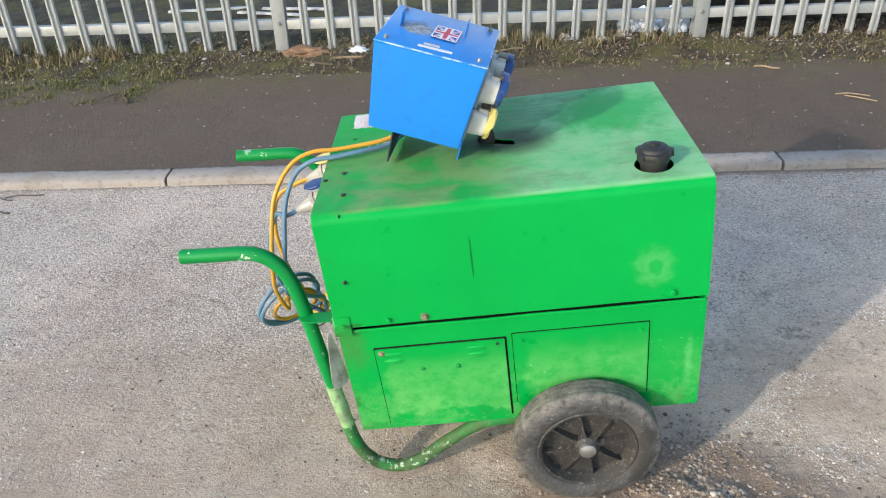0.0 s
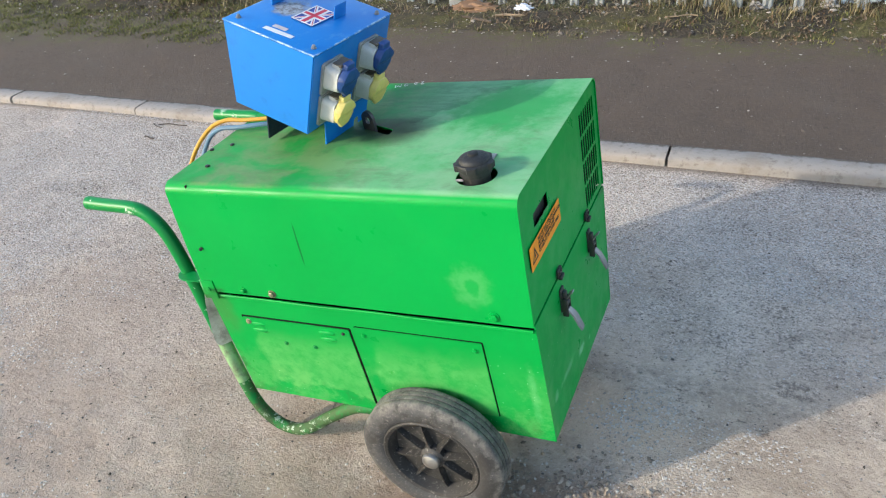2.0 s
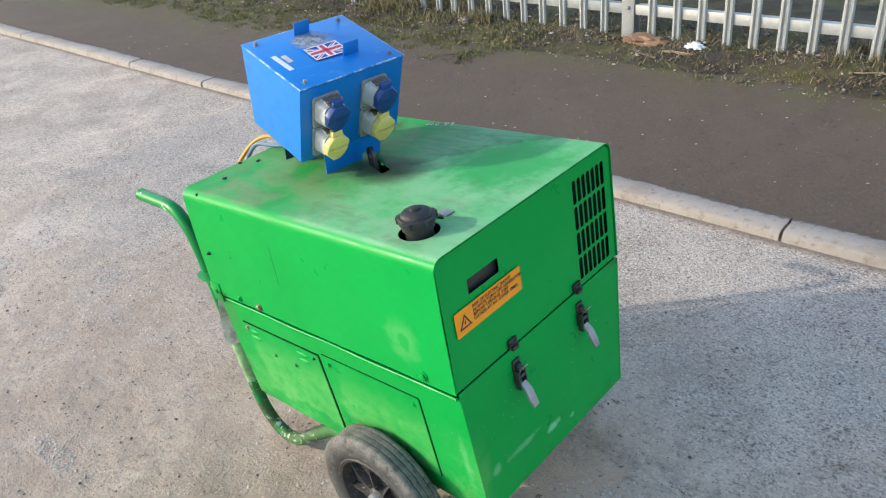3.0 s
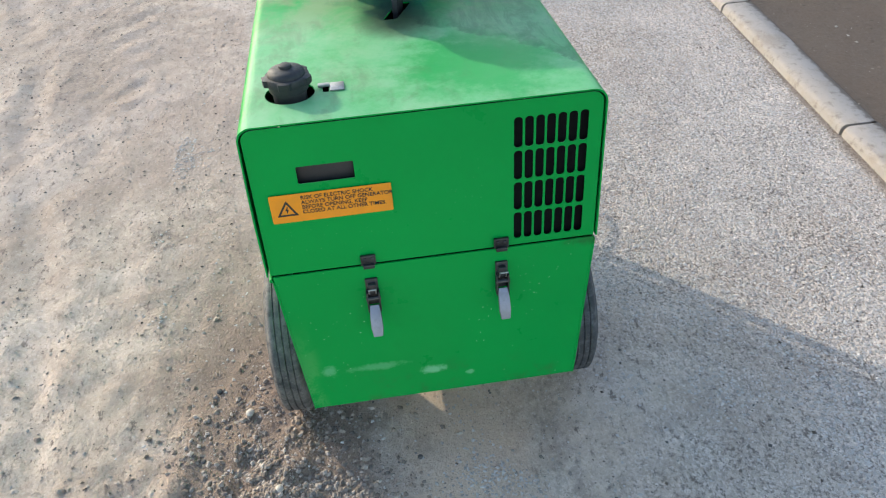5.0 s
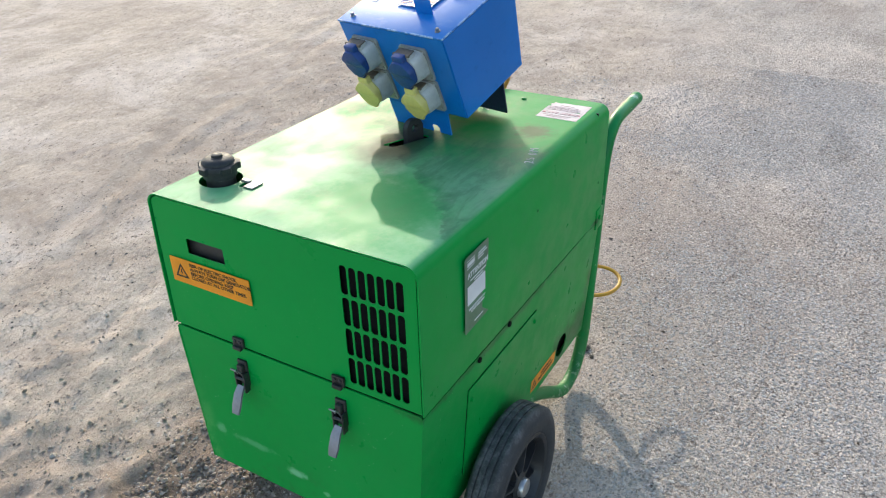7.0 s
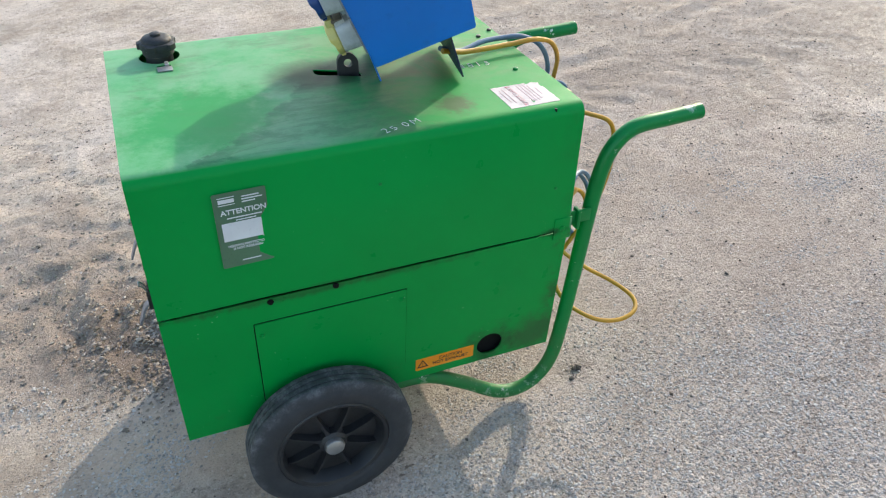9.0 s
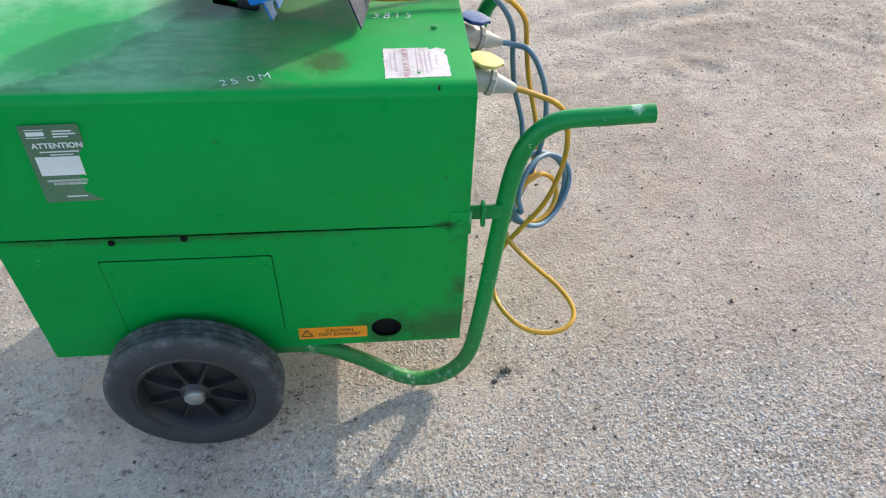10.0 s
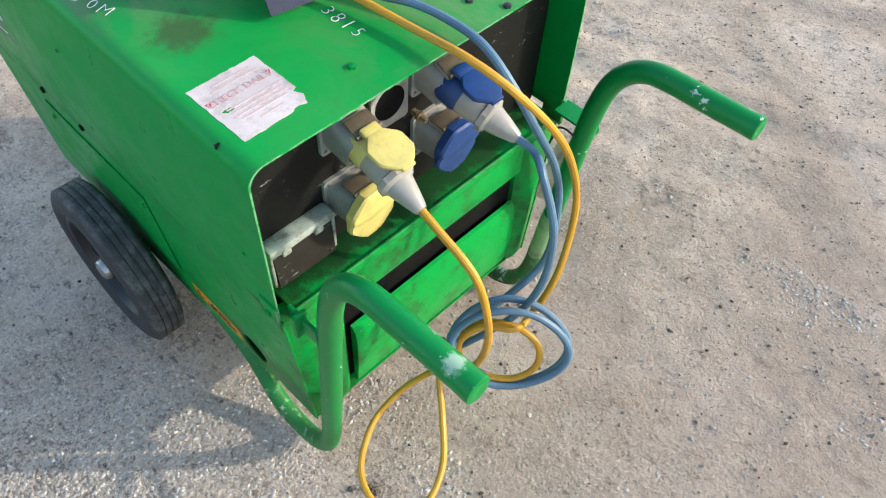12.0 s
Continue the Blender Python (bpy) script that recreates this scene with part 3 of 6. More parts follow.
def lathe(bm, profile, m=Matrix.Identity(4), seg=32, wob=None, ring=False):
    """Turn (radius, height) pairs about z. ring: the profile closes on itself, with an open middle."""
    rings = []
    for r, h in profile:
        rings.append([m @ Vector((r * (wob(a, h) if wob else 1) * math.cos(a), r * (wob(a, h) if wob else 1) * math.sin(a), h)) for a in (2 * math.pi * i / seg for i in range(seg))])
    if ring:
        loft(bm, rings + rings[:1], True, False)
        bmesh.ops.remove_doubles(bm, verts=bm.verts, dist=1e-6)
        return bm
    return loft(bm, rings)


def along(p, d):
    """A pose at p whose z runs along d."""
    return Matrix.Translation(p) @ Vector(d).to_track_quat("Z", "Y").to_matrix().to_4x4()


def spline(pts, steps=8):
    """A smooth line through points."""
    p = [Vector(q) for q in pts]
    p = [2 * p[0] - p[1]] + p + [2 * p[-1] - p[-2]]
    out = []
    for a, b, c, d in zip(p, p[1:], p[2:], p[3:]):
        for i in range(steps):
            t = i / steps
            out.append(0.5 * (2 * b + (c - a) * t + (2 * a - 5 * b + 4 * c - d) * t * t + (3 * b - a - 3 * c + d) * t ** 3))
    return out + [p[-2]]


def tube(bm, pts, r, seg=12, steps=8, caps=True):
    line = spline(pts, steps) if steps else [Vector(q) for q in pts]
    d = (line[1] - line[0]).normalized()
    n = d.orthogonal().normalized()
    rings = []
    for i, p in enumerate(line):
        t = (line[min(i + 1, len(line) - 1)] - line[max(i - 1, 0)]).normalized()
        n = (n - t * n.dot(t)).normalized()
        b = t.cross(n)
        rings.append([p + r * (math.cos(a) * n + math.sin(a) * b) for a in (2 * math.pi * k / seg for k in range(seg))])
    return loft(bm, rings, True, caps)


def plate(bm, outer, holes, thick, place):
    """A flat sheet with holes; place(a, b, h) gives the point."""
    from mathutils.geometry import tessellate_polygon
    loops = [outer] + list(holes)
    flat = [q for lp in loops for q in lp]
    tris = tessellate_polygon([[Vector((a, b, 0)) for a, b in lp] for lp in loops])
    top = [bm.verts.new(place(a, b, 0.0)) for a, b in flat]
    low = [bm.verts.new(place(a, b, -thick)) for a, b in flat]
    for i, j, k in tris:
        if len({i, j, k}) == 3:
            bm.faces.new((top[i], top[j], top[k])), bm.faces.new((low[k], low[j], low[i]))
    at = 0
    for lp in loops:
        n = len(lp)
        for i in range(n):
            a, b = at + i, at + (i + 1) % n
            bm.faces.new((top[a], top[b], low[b], low[a]))
        at += n
    return bm


def round_rect(x0, x1, y0, y1, r, n=5):
    pts = []
    for cx, cy, a0 in ((x1 - r, y1 - r, 0), (x0 + r, y1 - r, 90), (x0 + r, y0 + r, 180), (x1 - r, y0 + r, 270)):
        pts += [(cx + r * math.cos(radians(a0 + 90 * i / n)), cy + r * math.sin(radians(a0 + 90 * i / n))) for i in range(n + 1)]
    return pts


def circle(cx, cy, r, n=28):
    return [(cx + r * math.cos(2 * math.pi * i / n), cy + r * math.sin(2 * math.pi * i / n)) for i in range(n)]


def writing(name, text, size, place, material, parent, align="LEFT", depth=0.0004, spacing=1.0, label="", bold=0.0):
    cu = bpy.data.curves.new(name, "FONT")
    cu.body, cu.size, cu.align_x, cu.align_y, cu.extrude, cu.space_line, cu.offset = text, size, align, "CENTER", depth, spacing, bold
    tmp = bpy.data.objects.new(name, cu)
    me = bpy.data.meshes.new_from_object(tmp)
    bpy.data.objects.remove(tmp)
    me.materials.clear()
    me.materials.append(material)
    ob = new(name, me)
    ob.parent = parent
    ob.matrix_basis = place
    return tagged(ob, label)


def face(p, right, up):
    """A pose at p with x along right and y along up."""
    x, y = Vector(right).normalized(), Vector(up).normalized()
    z = x.cross(y).normalized()
    y = z.cross(x)
    return Matrix.Translation(p) @ Matrix((x, y, z)).transposed().to_4x4()


# ---- the street: road, kerb line, footway, verge, fence ----
STREET = pose(0, 3.105, 0, 0, 0, 1.75)


def sheet(name, x0, x1, y0, y1, z, material, label, category):
    bm = bmesh.new()
    vs = [bm.verts.new((x, y, z)) for x, y in ((x0, y0), (x1, y0), (x1, y1), (x0, y1))]
    bm.faces.new(vs)
    return tagged(part(name, bm, material), label, category, kind="structure")


def road_height(x, y):
    """Wheel ruts and trodden lumps on the dusty yard side, a spilt heap by the wheel; level elsewhere."""
    near = max(0.0, min(1.0, (2.0 - y) / 0.9))
    d = y - 0.626 - 0.267 * x
    d += 0.05 * noise.noise(Vector((x * 1.7, 3.0, 0)))
    h = 0.0
    for c, wide, deep in ((0.0, 0.045, 0.015), (-0.19, 0.05, 0.009), (0.24, 0.04, 0.006), (-0.62, 0.05, 0.009), (-0.80, 0.05, 0.008)):
        q = (d - c) / wide
        along_it = 0.45 + 0.6 * noise.noise(Vector((x * 2.1, c * 7, 5))) + 0.5 * noise.noise(Vector((x * 9, c * 7, 2)))
        h += deep * max(0.0, along_it) * (-math.exp(-q * q) + 0.55 * math.exp(-(q - 1.9) ** 2) + 0.4 * math.exp(-(q + 1.9) ** 2))
    h += 0.004 * noise.noise(Vector((x * 5, y * 7, 1))) + 0.0045 * noise.noise(Vector((x * 15, y * 19, 2))) + 0.0022 * abs(noise.noise(Vector((x * 31, y * 36, 5)))) - 0.002
    if -2.6 < x < -0.9 and 0.4 < y < 1.0:
        side = y - 0.70 - 0.05 * (x + 1.6)
        lug = math.sin(6.283 * (x - 1.1 * abs(side) + 0.05 * noise.noise(Vector((x * 4, y * 5, 1)))) / 0.17) * (0.55 + 0.7 * noise.noise(Vector((x * 3, y * 6, 8))))
        fade = max(0.0, min(1.0, (x + 2.6) / 0.3, (-0.9 - x) / 0.4)) * math.exp(-(side / 0.17) ** 4)
        h += fade * (0.0055 * max(-0.5, min(0.6, 1.6 * lug)) + 0.0025 * noise.noise(Vector((x * 9, y * 9, 3)))) / max(near, 0.1)
    heap = math.exp(-((x - 0.60) / 0.24) ** 2 - ((y - 1.22) / 0.17) ** 2)
    lump = 0.5 + 0.8 * noise.noise(Vector((x * 11, y * 11, 8))) + 0.5 * noise.noise(Vector((x * 27, y * 27, 3)))
    spill = math.exp(-((x - 0.92) / 0.26) ** 2 - ((y - 0.98) / 0.34) ** 2)
    trod = math.exp(-((x - 0.75) / 0.75) ** 2 - ((y - 0.75) / 0.62) ** 2)
    clods = 0.017 * noise.noise(Vector((x * 8 + y * 3, y * 14, 4))) + 0.010 * noise.noise(Vector((x * 21, y * 24, 6))) + 0.004 * abs(noise.noise(Vector((x * 37, y * 41, 2))))
    return near * h + 0.8 * trod * clods + (0.034 * heap + 0.016 * spill) * max(0.0, lump) + 0.0006 * noise.noise(Vector((x * 6, y * 6, 9)))


def lines(outer, a, b, step):
    n = round((b - a) / step)
    return [v for v in outer if v < a - 0.01] + [a + (b - a) * i / n for i in range(n + 1)] + [v for v in outer if v > b + 0.01]


xs, ys = lines((-400, -100, -30, -10, 10, 30, 100, 400), -3.2, 2.6, 0.018), lines((-400, -100, -30, -8, 6, 30, 100, 400), -2.0, 3.11, 0.018)
flat = lambda x, y: max(0.0, min(1.0, (3.2 - abs(x + 0.3)) / 0.4, (y + 1.9) / 0.4, (3.08 - y) / 0.15))
verts = [(x, y, road_height(x, y) * flat(x, y) if flat(x, y) > 0 else 0.0) for y in ys for x in xs]
nxs = len(xs)
faces = [(j * nxs + i, j * nxs + i + 1, (j + 1) * nxs + i + 1, (j + 1) * nxs + i) for j in range(len(ys) - 1) for i in range(nxs - 1)]
road_mesh = bpy.data.meshes.new("road")
road_mesh.from_pydata(verts, [], faces)
road_mesh.materials.append(ROAD)
for p in road_mesh.polygons:
    p.use_smooth = True
road = tagged(new("road", road_mesh), "worn grey chipped asphalt road under brown dust", "road", kind="structure")
footway = sheet("pavement", -60, 60, 0.115, 1.62, 0.031, FOOTWAY, "dark damp asphalt footway with grit and moss", "pavement")
footway.matrix_basis = STREET


def verge_height(x, y):
    rise = max(0.0, min(1.0, (y - 1.22) / 0.45))
    lump = noise.noise(Vector((x * 2.3, y * 3.1, 0))) * 0.035 + noise.noise(Vector((x * 9, y * 9, 4))) * 0.014
    return 0.018 + rise * (0.05 + lump) - 0.02 * (1 - rise)


bm = bmesh.new()
nx, ny = 330, 70
grid = []
for j in range(ny + 1):
    y = 1.15 + 3.3 * (j / ny) ** 1.5
    grid.append([bm.verts.new((-12 + 22 * i / nx, y, verge_height(-12 + 22 * i / nx, y))) for i in range(nx + 1)])
for j in range(ny):
    for i in range(nx):
        bm.faces.new((grid[j][i], grid[j][i + 1], grid[j + 1][i + 1], grid[j + 1][i]))
verge = tagged(part("verge", bm, SOIL, angle=80), "rough dark soil verge with moss and leaf litter", "ground", kind="structure")
verge.matrix_basis = STREET
far_ground = sheet("ground", -200, 200, 4.3, 200, 0.06, SOIL, "rough dark soil beyond the fence", "ground")
far_ground.matrix_basis = STREET

# kerb stones
kerb = tagged(new("kerb"), "row of weathered pale concrete kerb stones", "kerb", kind="structure")
kerb.matrix_basis = STREET
bm = bmesh.new()
prof = [(0, -0.12), (0, 0.022), (0.004, 0.030), (0.014, 0.038), (0.117, 0.038), (0.124, 0.032), (0.124, -0.12)]
loft(bm, [[(x, a, b) for a, b in prof] for x in (0.0, 0.913)])
kerb_mesh = finish(bm, "kerb_stone", KERB, 50)

# palisade fence
fence = tagged(new("fence"), "galvanised steel palisade fence with narrow upright pales", "fence", kind="structure")
fence.matrix_basis = STREET @ pose(0, 1.83, 0.03)
bm = bmesh.new()
w = [(-0.028, 0.0), (-0.021, -0.011), (-0.011, -0.012), (-0.005, 0.0), (0.005, 0.0), (0.011, -0.012), (0.021, -0.011), (0.028, 0.0)]
ring = w + [(a, b + 0.0025) for a, b in reversed(w)]
loft(bm, [[(a, b, z) for a, b in ring] for z in (0.02, 0.6, 1.2, 1.72)] + [[(a * 0.25, b, 1.80) for a, b in ring]])
pale_mesh = finish(bm, "pale", GALV, 25)
bm = bmesh.new()
box(bm, -0.042, 0.042, -0.004, 0.004, -0.3, 1.78, 0.001)
box(bm, -0.042, 0.042, 0.070, 0.076, -0.3, 1.78, 0.001)
box(bm, -0.003, 0.003, 0.004, 0.070, -0.3, 1.78)
post_mesh = finish(bm, "fence_post", GALV, 40)
POSTS = [-1.16 + 2.70 * k for k in range(-3, 3)]
for k, x in enumerate(POSTS[:-1]):
    for z in (0.19, 1.45):
        bm = bmesh.new()
        box(bm, x + 0.045, x + 2.655, 0.004, 0.010, z - 0.03, z + 0.03, 0.001)
        box(bm, x + 0.045, x + 2.655, 0.010, 0.050, z + 0.024, z + 0.030, 0.001)
        part("rail", bm, GALV, fence)
    for n in range(16):
        ob = new("pale", pale_mesh)
        ob.parent = fence
        ob.matrix_basis = pose(x + 0.165 + 0.158 * n + random.uniform(-0.006, 0.006), 0, random.uniform(-0.015, 0.01), 0, random.uniform(-0.6, 0.6), 0)
for x in POSTS:
    ob = new("fence_post", post_mesh)
    ob.parent = fence
    ob.matrix_basis = pose(x, 0.0, 0)
    bm = bmesh.new()
    lathe(bm, [(0.001, 0.013), (0.009, 0.012), (0.013, 0.007), (0.013, 0.0)], pose(x + 0.0, -0.004, 0.20, 90), 12)
    part("bolt", bm, STEEL, fence)

# ---- generator: body axes u (length), w (width), v (up), tilted back onto its stand ----
BODY = pose(0.109, 1.655, 0.537, 0, 0, 1.3) @ pose(0, 0, 0, 0, -5.25, 0)
gen = tagged(new("generator"), "wheeled green steel generator cart with lift-off hood", "generator")
gen.matrix_basis = BODY
L, H, HB, TOP, BOT = 0.410, 0.2875, 0.262, 0.280, -0.345
R = 0.024


def half_width(v):
    """Half the lower body's width at height v."""
    return H - 0.002 + (H - 0.002 - HB) * (v / -BOT)


def bow(u, v):
    """How far the hood's side sheet stands out at its middle."""
    across = max(0.0, min(1.0, (TOP - R - v) / 0.06))
    return 0.010 * (1 - (u / L) ** 2) * across * min(1.0, max(0.0, v) / 0.10)


def lip(v):
    """How far the near side sheet stands over the tub."""
    return 0.0042 * max(0.0, min(1.0, (TOP - R - v) / 0.12))


# hood: two side sheets with rolled shoulders and a top sheet with cut-outs
bm = bmesh.new()
for s in (-1, 1):
    prof = [(H, -0.003), (H, TOP - R - 0.006)] + [(H - R + R * math.cos(radians(a)), TOP - R + R * math.sin(radians(a))) for a in range(0, 91, 9)] + [(H - R - 0.006, TOP)]
    inner = [(a - 0.0025 if b < TOP - R else H - R + (a - H + R) * 0.9, b - 0.0025 * (b > TOP - R)) for a, b in prof]
    ring = [(a, b) for a, b in zip([H] * 5, (-0.003, 0.05, 0.105, 0.16, 0.21))] + prof[1:] + inner[:0:-1] + [(H - 0.0025, b) for b in (0.21, 0.16, 0.105, 0.05, -0.003)]
    loft(bm, [[(u, s * (a + (bow(u, b) if s > 0 else lip(b))), b + (0.0016 * noise.noise(Vector((u * 7, 2, 0))) if b < 0 else 0.0)) for a, b in ring] for u in [-L + 2 * L * k / 40 for k in range(41)]])
WF = H - R - 0.006
slot = [(a, b - 0.42 * a) for a, b in round_rect(-0.056, 0.030, -0.022, 0.006, 0.008, 4)]
plate(bm, [(-L, -WF), (L, -WF), (L, WF), (-L, WF)], [circle(0.305, -0.205, 0.040), slot, round_rect(0.288, 0.315, -0.153, -0.143, 0.003, 3)], 0.0025, lambda a, b, h: Vector((a, b, TOP + h)))
hood = part("hood", bm, GREEN, gen, "bright green hand-painted steel hood, dusty and scuffed on top")

# hood end panel with vent slots and a meter window
bm = bmesh.new()
out = [(-H + 0.002, -0.003), (H - 0.006, -0.003)] + [(H - R + (R - 0.006) * math.cos(radians(a)), TOP - R + (R - 0.006) * math.sin(radians(a))) for a in range(0, 91, 15)] + [(-H + R - (R - 0.006) * math.sin(radians(a)), TOP - R + (R - 0.006) * math.cos(radians(a))) for a in range(0, 91, 15)]
vents = []
for i in range(7):
    for j in range(4):
        w0, v0 = 0.138 + 0.0178 * i, 0.010 + 0.0602 * j
        vents.append(round_rect(w0, w0 + 0.0140, v0, v0 + 0.0545, 0.0060, 4))
window = round_rect(-0.209, -0.119, 0.172, 0.203, 0.002, 2)
plate(bm, out, vents + [window], 0.0014, lambda a, b, h: Vector((L - 0.003 + h, a, b)))
end_panel = part("end_panel", bm, GREEN, gen, "green end panel with rows of vent slots")
# near-black sheet behind the vents stands in for the shade inside
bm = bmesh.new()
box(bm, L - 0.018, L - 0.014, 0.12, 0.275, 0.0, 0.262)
part("vent_shade_sheet", bm, INSIDE, gen)
bm = bmesh.new()
box(bm, L - 0.016, L - 0.012, -0.214, -0.114, 0.165, 0.208, 0.001)
part("meter_window", bm, BLACK, end_panel, "small dark meter window")

# lower body: tapered tub of folded sheets
T = -0.010
for s in (-1, 1):
    bm = bmesh.new()
    hole = [circle(-0.257, -0.297, 0.031)] if s > 0 else []
    edge = T if s > 0 else T - 0.007
    plate(bm, [(-L, BOT), (L, BOT), (L, edge), (-L, edge)], hole, 0.003, lambda a, b, h: Vector((a, s * (half_width(b) + h), b)))
    side_panel = part("side_panel", bm, GREEN, gen, "green lower side sheet, scratched and dust-splashed")
    if s < 0:
        bm = bmesh.new()
        tube(bm, [(-L + 0.03 + 0.785 * k / 16, -half_width(edge) - 0.0022 - 0.0006 * math.sin(k * 1.3), edge - 0.0005 + 0.0007 * math.sin(k * 0.9)) for k in range(17)], 0.0034, 10, 2)
        part("rolled_rim", bm, GREEN, side_panel)
bm = bmesh.new()
plate(bm, [(-HB + 0.003, BOT), (HB - 0.003, BOT), (half_width(T) - 0.003, T + 0.0035), (-half_width(T) + 0.003, T + 0.0035)], [], 0.003, lambda a, b, h: Vector((L - 0.001 + h, a, b)))
part("front_panel", bm, GREEN, gen, "green lower end sheet with pale scuffs")
bm = bmesh.new()
box(bm, -L + 0.003, L - 0.003, -HB + 0.004, HB - 0.004, BOT, BOT + 0.003)
part("floor_pan", bm, GREEN, gen)
# solid near-black block fills the casing in place of its inner shade
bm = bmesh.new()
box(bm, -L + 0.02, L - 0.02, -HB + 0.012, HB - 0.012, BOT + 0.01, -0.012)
part("casing_shade_fill", bm, INSIDE, gen, "near-black block filling the casing, in for the shade inside")
bm = bmesh.new()
lathe(bm, [(0.026, -0.006), (0.027, 0.0), (0.023, 0.0), (0.021, -0.03)], along((-0.257, HB - 0.016, -0.297), (0, 1, 0)), 24)
part("exhaust_outlet", bm, INSIDE, gen, "sooty round exhaust outlet")

# handle-end sill and lower end face, folded in between corner posts
bm = bmesh.new()
box(bm, -L, -0.347, -0.262, 0.262, -0.012, -0.004, 0.0015)
sill = part("sill", bm, GREEN, gen, "green steel sill under the socket panel, dark with grime and painted shade")
bm = bmesh.new()
box(bm, -L - 0.002, -L + 0.002, -0.262, 0.262, -0.016, 0.001, 0.0012)
part("sill_lip", bm, GREEN, sill)
bm = bmesh.new()
box(bm, -L + 0.001, -L + 0.005, -0.205, 0.172, -0.082, -0.012, 0.001)
part("upper_cover", bm, GREEN, gen, "green strip under the sill")
bm = bmesh.new()
prof = [(-0.335, 0.004), (-0.325, 0.001), (-0.26, -0.004), (-0.20, -0.005), (-0.175, -0.002), (-0.162, 0.004), (-0.160, 0.010), (-0.335, 0.010)]
loft(bm, [[(-L + d, w, v) for v, d in prof] for w in (-0.205, -0.06, 0.06, 0.168)])
part("lower_cover", bm, GREEN, gen, "bowed green lower cover below a dark slot")
# near-black sheet set back in the slot as its shade
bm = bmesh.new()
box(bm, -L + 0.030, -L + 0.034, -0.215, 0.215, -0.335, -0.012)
part("slot_shade_back", bm, INSIDE, gen, "near-black sheet painting the shade in the air slot")
for s in (-1, 1):
    bm = bmesh.new()
    wi = 0.177 if s > 0 else 0.209
    rings = []
    for v in [BOT + 0.004 + k * (-0.014 - BOT - 0.004) / 12 for k in range(13)]:
        t = (v - BOT) / (-0.012 - BOT)
        bulge = 0.010 * math.sin(math.pi * t) ** 0.5
        wo = half_width(v) - 0.004
        rings.append([(-L + 0.012, s * wi, v), (-L - 0.2 * bulge, s * (wi + 0.012), v), (-L - bulge, s * (wi + wo) / 2, v), (-L - 0.5 * bulge, s * (wo - 0.012), v), (-L + 0.002, s * wo, v), (-L + 0.03, s * wo, v), (-L + 0.03, s * wi, v)])
    loft(bm, rings)
    part("corner_post", bm, GREEN, gen, "pressed green corner post")

# access hatches on the tub's sides
def hatch(u0, u1, v0, v1, side, louvres, screws, wide=0.0026):
    bm = bmesh.new()
    plate(bm, round_rect(u0, u1, v0, v1, 0.003, 2), [], 0.005, lambda a, b, h: Vector((a, side * (half_width(b) + 0.0025 + h), b)))
    h = part("hatch", bm, GREEN, gen, "screwed-on green access hatch")
    # near-black plate paints the shaded gap round the hatch, wider above and right
    bm = bmesh.new()
    plate(bm, round_rect(u0 - min(0.0018, 0.6 * wide), u1 + wide, v0 - 0.0010, v1 + wide, 0.003, 2), [], 0.003, lambda a, b, q: Vector((a, side * (half_width(b) + 0.0006 + q), b)))
    part("hatch_gap_shade", bm, INSIDE, h)
    for lu, lv in louvres:
        bm = bmesh.new()
        rings = []
        for k in range(7):
            t = k / 6
            rr = 0.0065 * math.sin(math.pi * min(1, max(0.02, t))) ** 0.4
            rings.append([(lu - 0.024 + 0.048 * t, side * (half_width(lv) + 0.0015 + 0.8 * rr * max(0, math.sin(a))), lv + rr * math.cos(a)) for a in (math.pi * q / 6 for q in range(7))])
        loft(bm, rings, False, False)
        part("louvre", bm, GREEN, h)
    for su, sv, mat, r in screws:
        bm = bmesh.new()
        lathe(bm, [(r * 1.5, 0), (r * 1.5, 0.0012), (r, 0.0016), (r, 0.004), (r * 0.6, 0.0052)], along((su, side * (half_width(sv) + 0.002), sv), (0, side, 0)), 10)
        part("screw", bm, mat, h)
    return h


hatch(-0.337, -0.038, -0.328, -0.080, -1, [(-0.295, -0.098), (-0.295, -0.118), (-0.100, -0.098), (-0.100, -0.118)],
      [(-0.322, -0.093, BOLT, 0.0055), (-0.055, -0.093, DARKSTEEL, 0.003), (-0.233, -0.150, TUBE, 0.004), (-0.150, -0.150, TUBE, 0.0045)], 0.0050)
hatch(-0.020, 0.286, -0.290, -0.069, -1, [], [(0.0, -0.090, GREEN, 0.005), (0.268, -0.090, GREEN, 0.005)])
hatch(-0.053, 0.249, -0.285, -0.067, 1, [], [(-0.042, -0.090, GREEN, 0.005), (0.237, -0.096, GREEN, 0.004)], 0.0018)

# bolts and corner brackets along the hood seam
for u, v, r, mat in ((-0.289, 0.010, 0.006, GREEN), (-0.208, 0.009, 0.0075, BOLT), (0.330, 0.014, 0.009, GREEN), (-0.366, 0.119, 0.0035, DARKSTEEL)):
    bm = bmesh.new()
    lathe(bm, [(r * 1.35, 0), (r * 1.35, 0.0015), (r, 0.002)], along((u, -H - lip(v), v), (0, -1, 0)), 16)
    lathe(bm, [(r, 0.002), (r, 0.006), (r * 0.7, 0.0075)], along((u, -H - lip(v), v), (0, -1, 0)), 6)
    part("hood_bolt", bm, mat, gen)
for u, v in ((-0.365, 0.106), (0.0, 0.196)):
    bm = bmesh.new()
    lathe(bm, [(0.0030, 0), (0.0030, 0.0012), (0.0015, 0.002)], along((u, H + bow(u, v), v), (0, 1, 0)), 10)
    part("screw", bm, TUBE, gen)
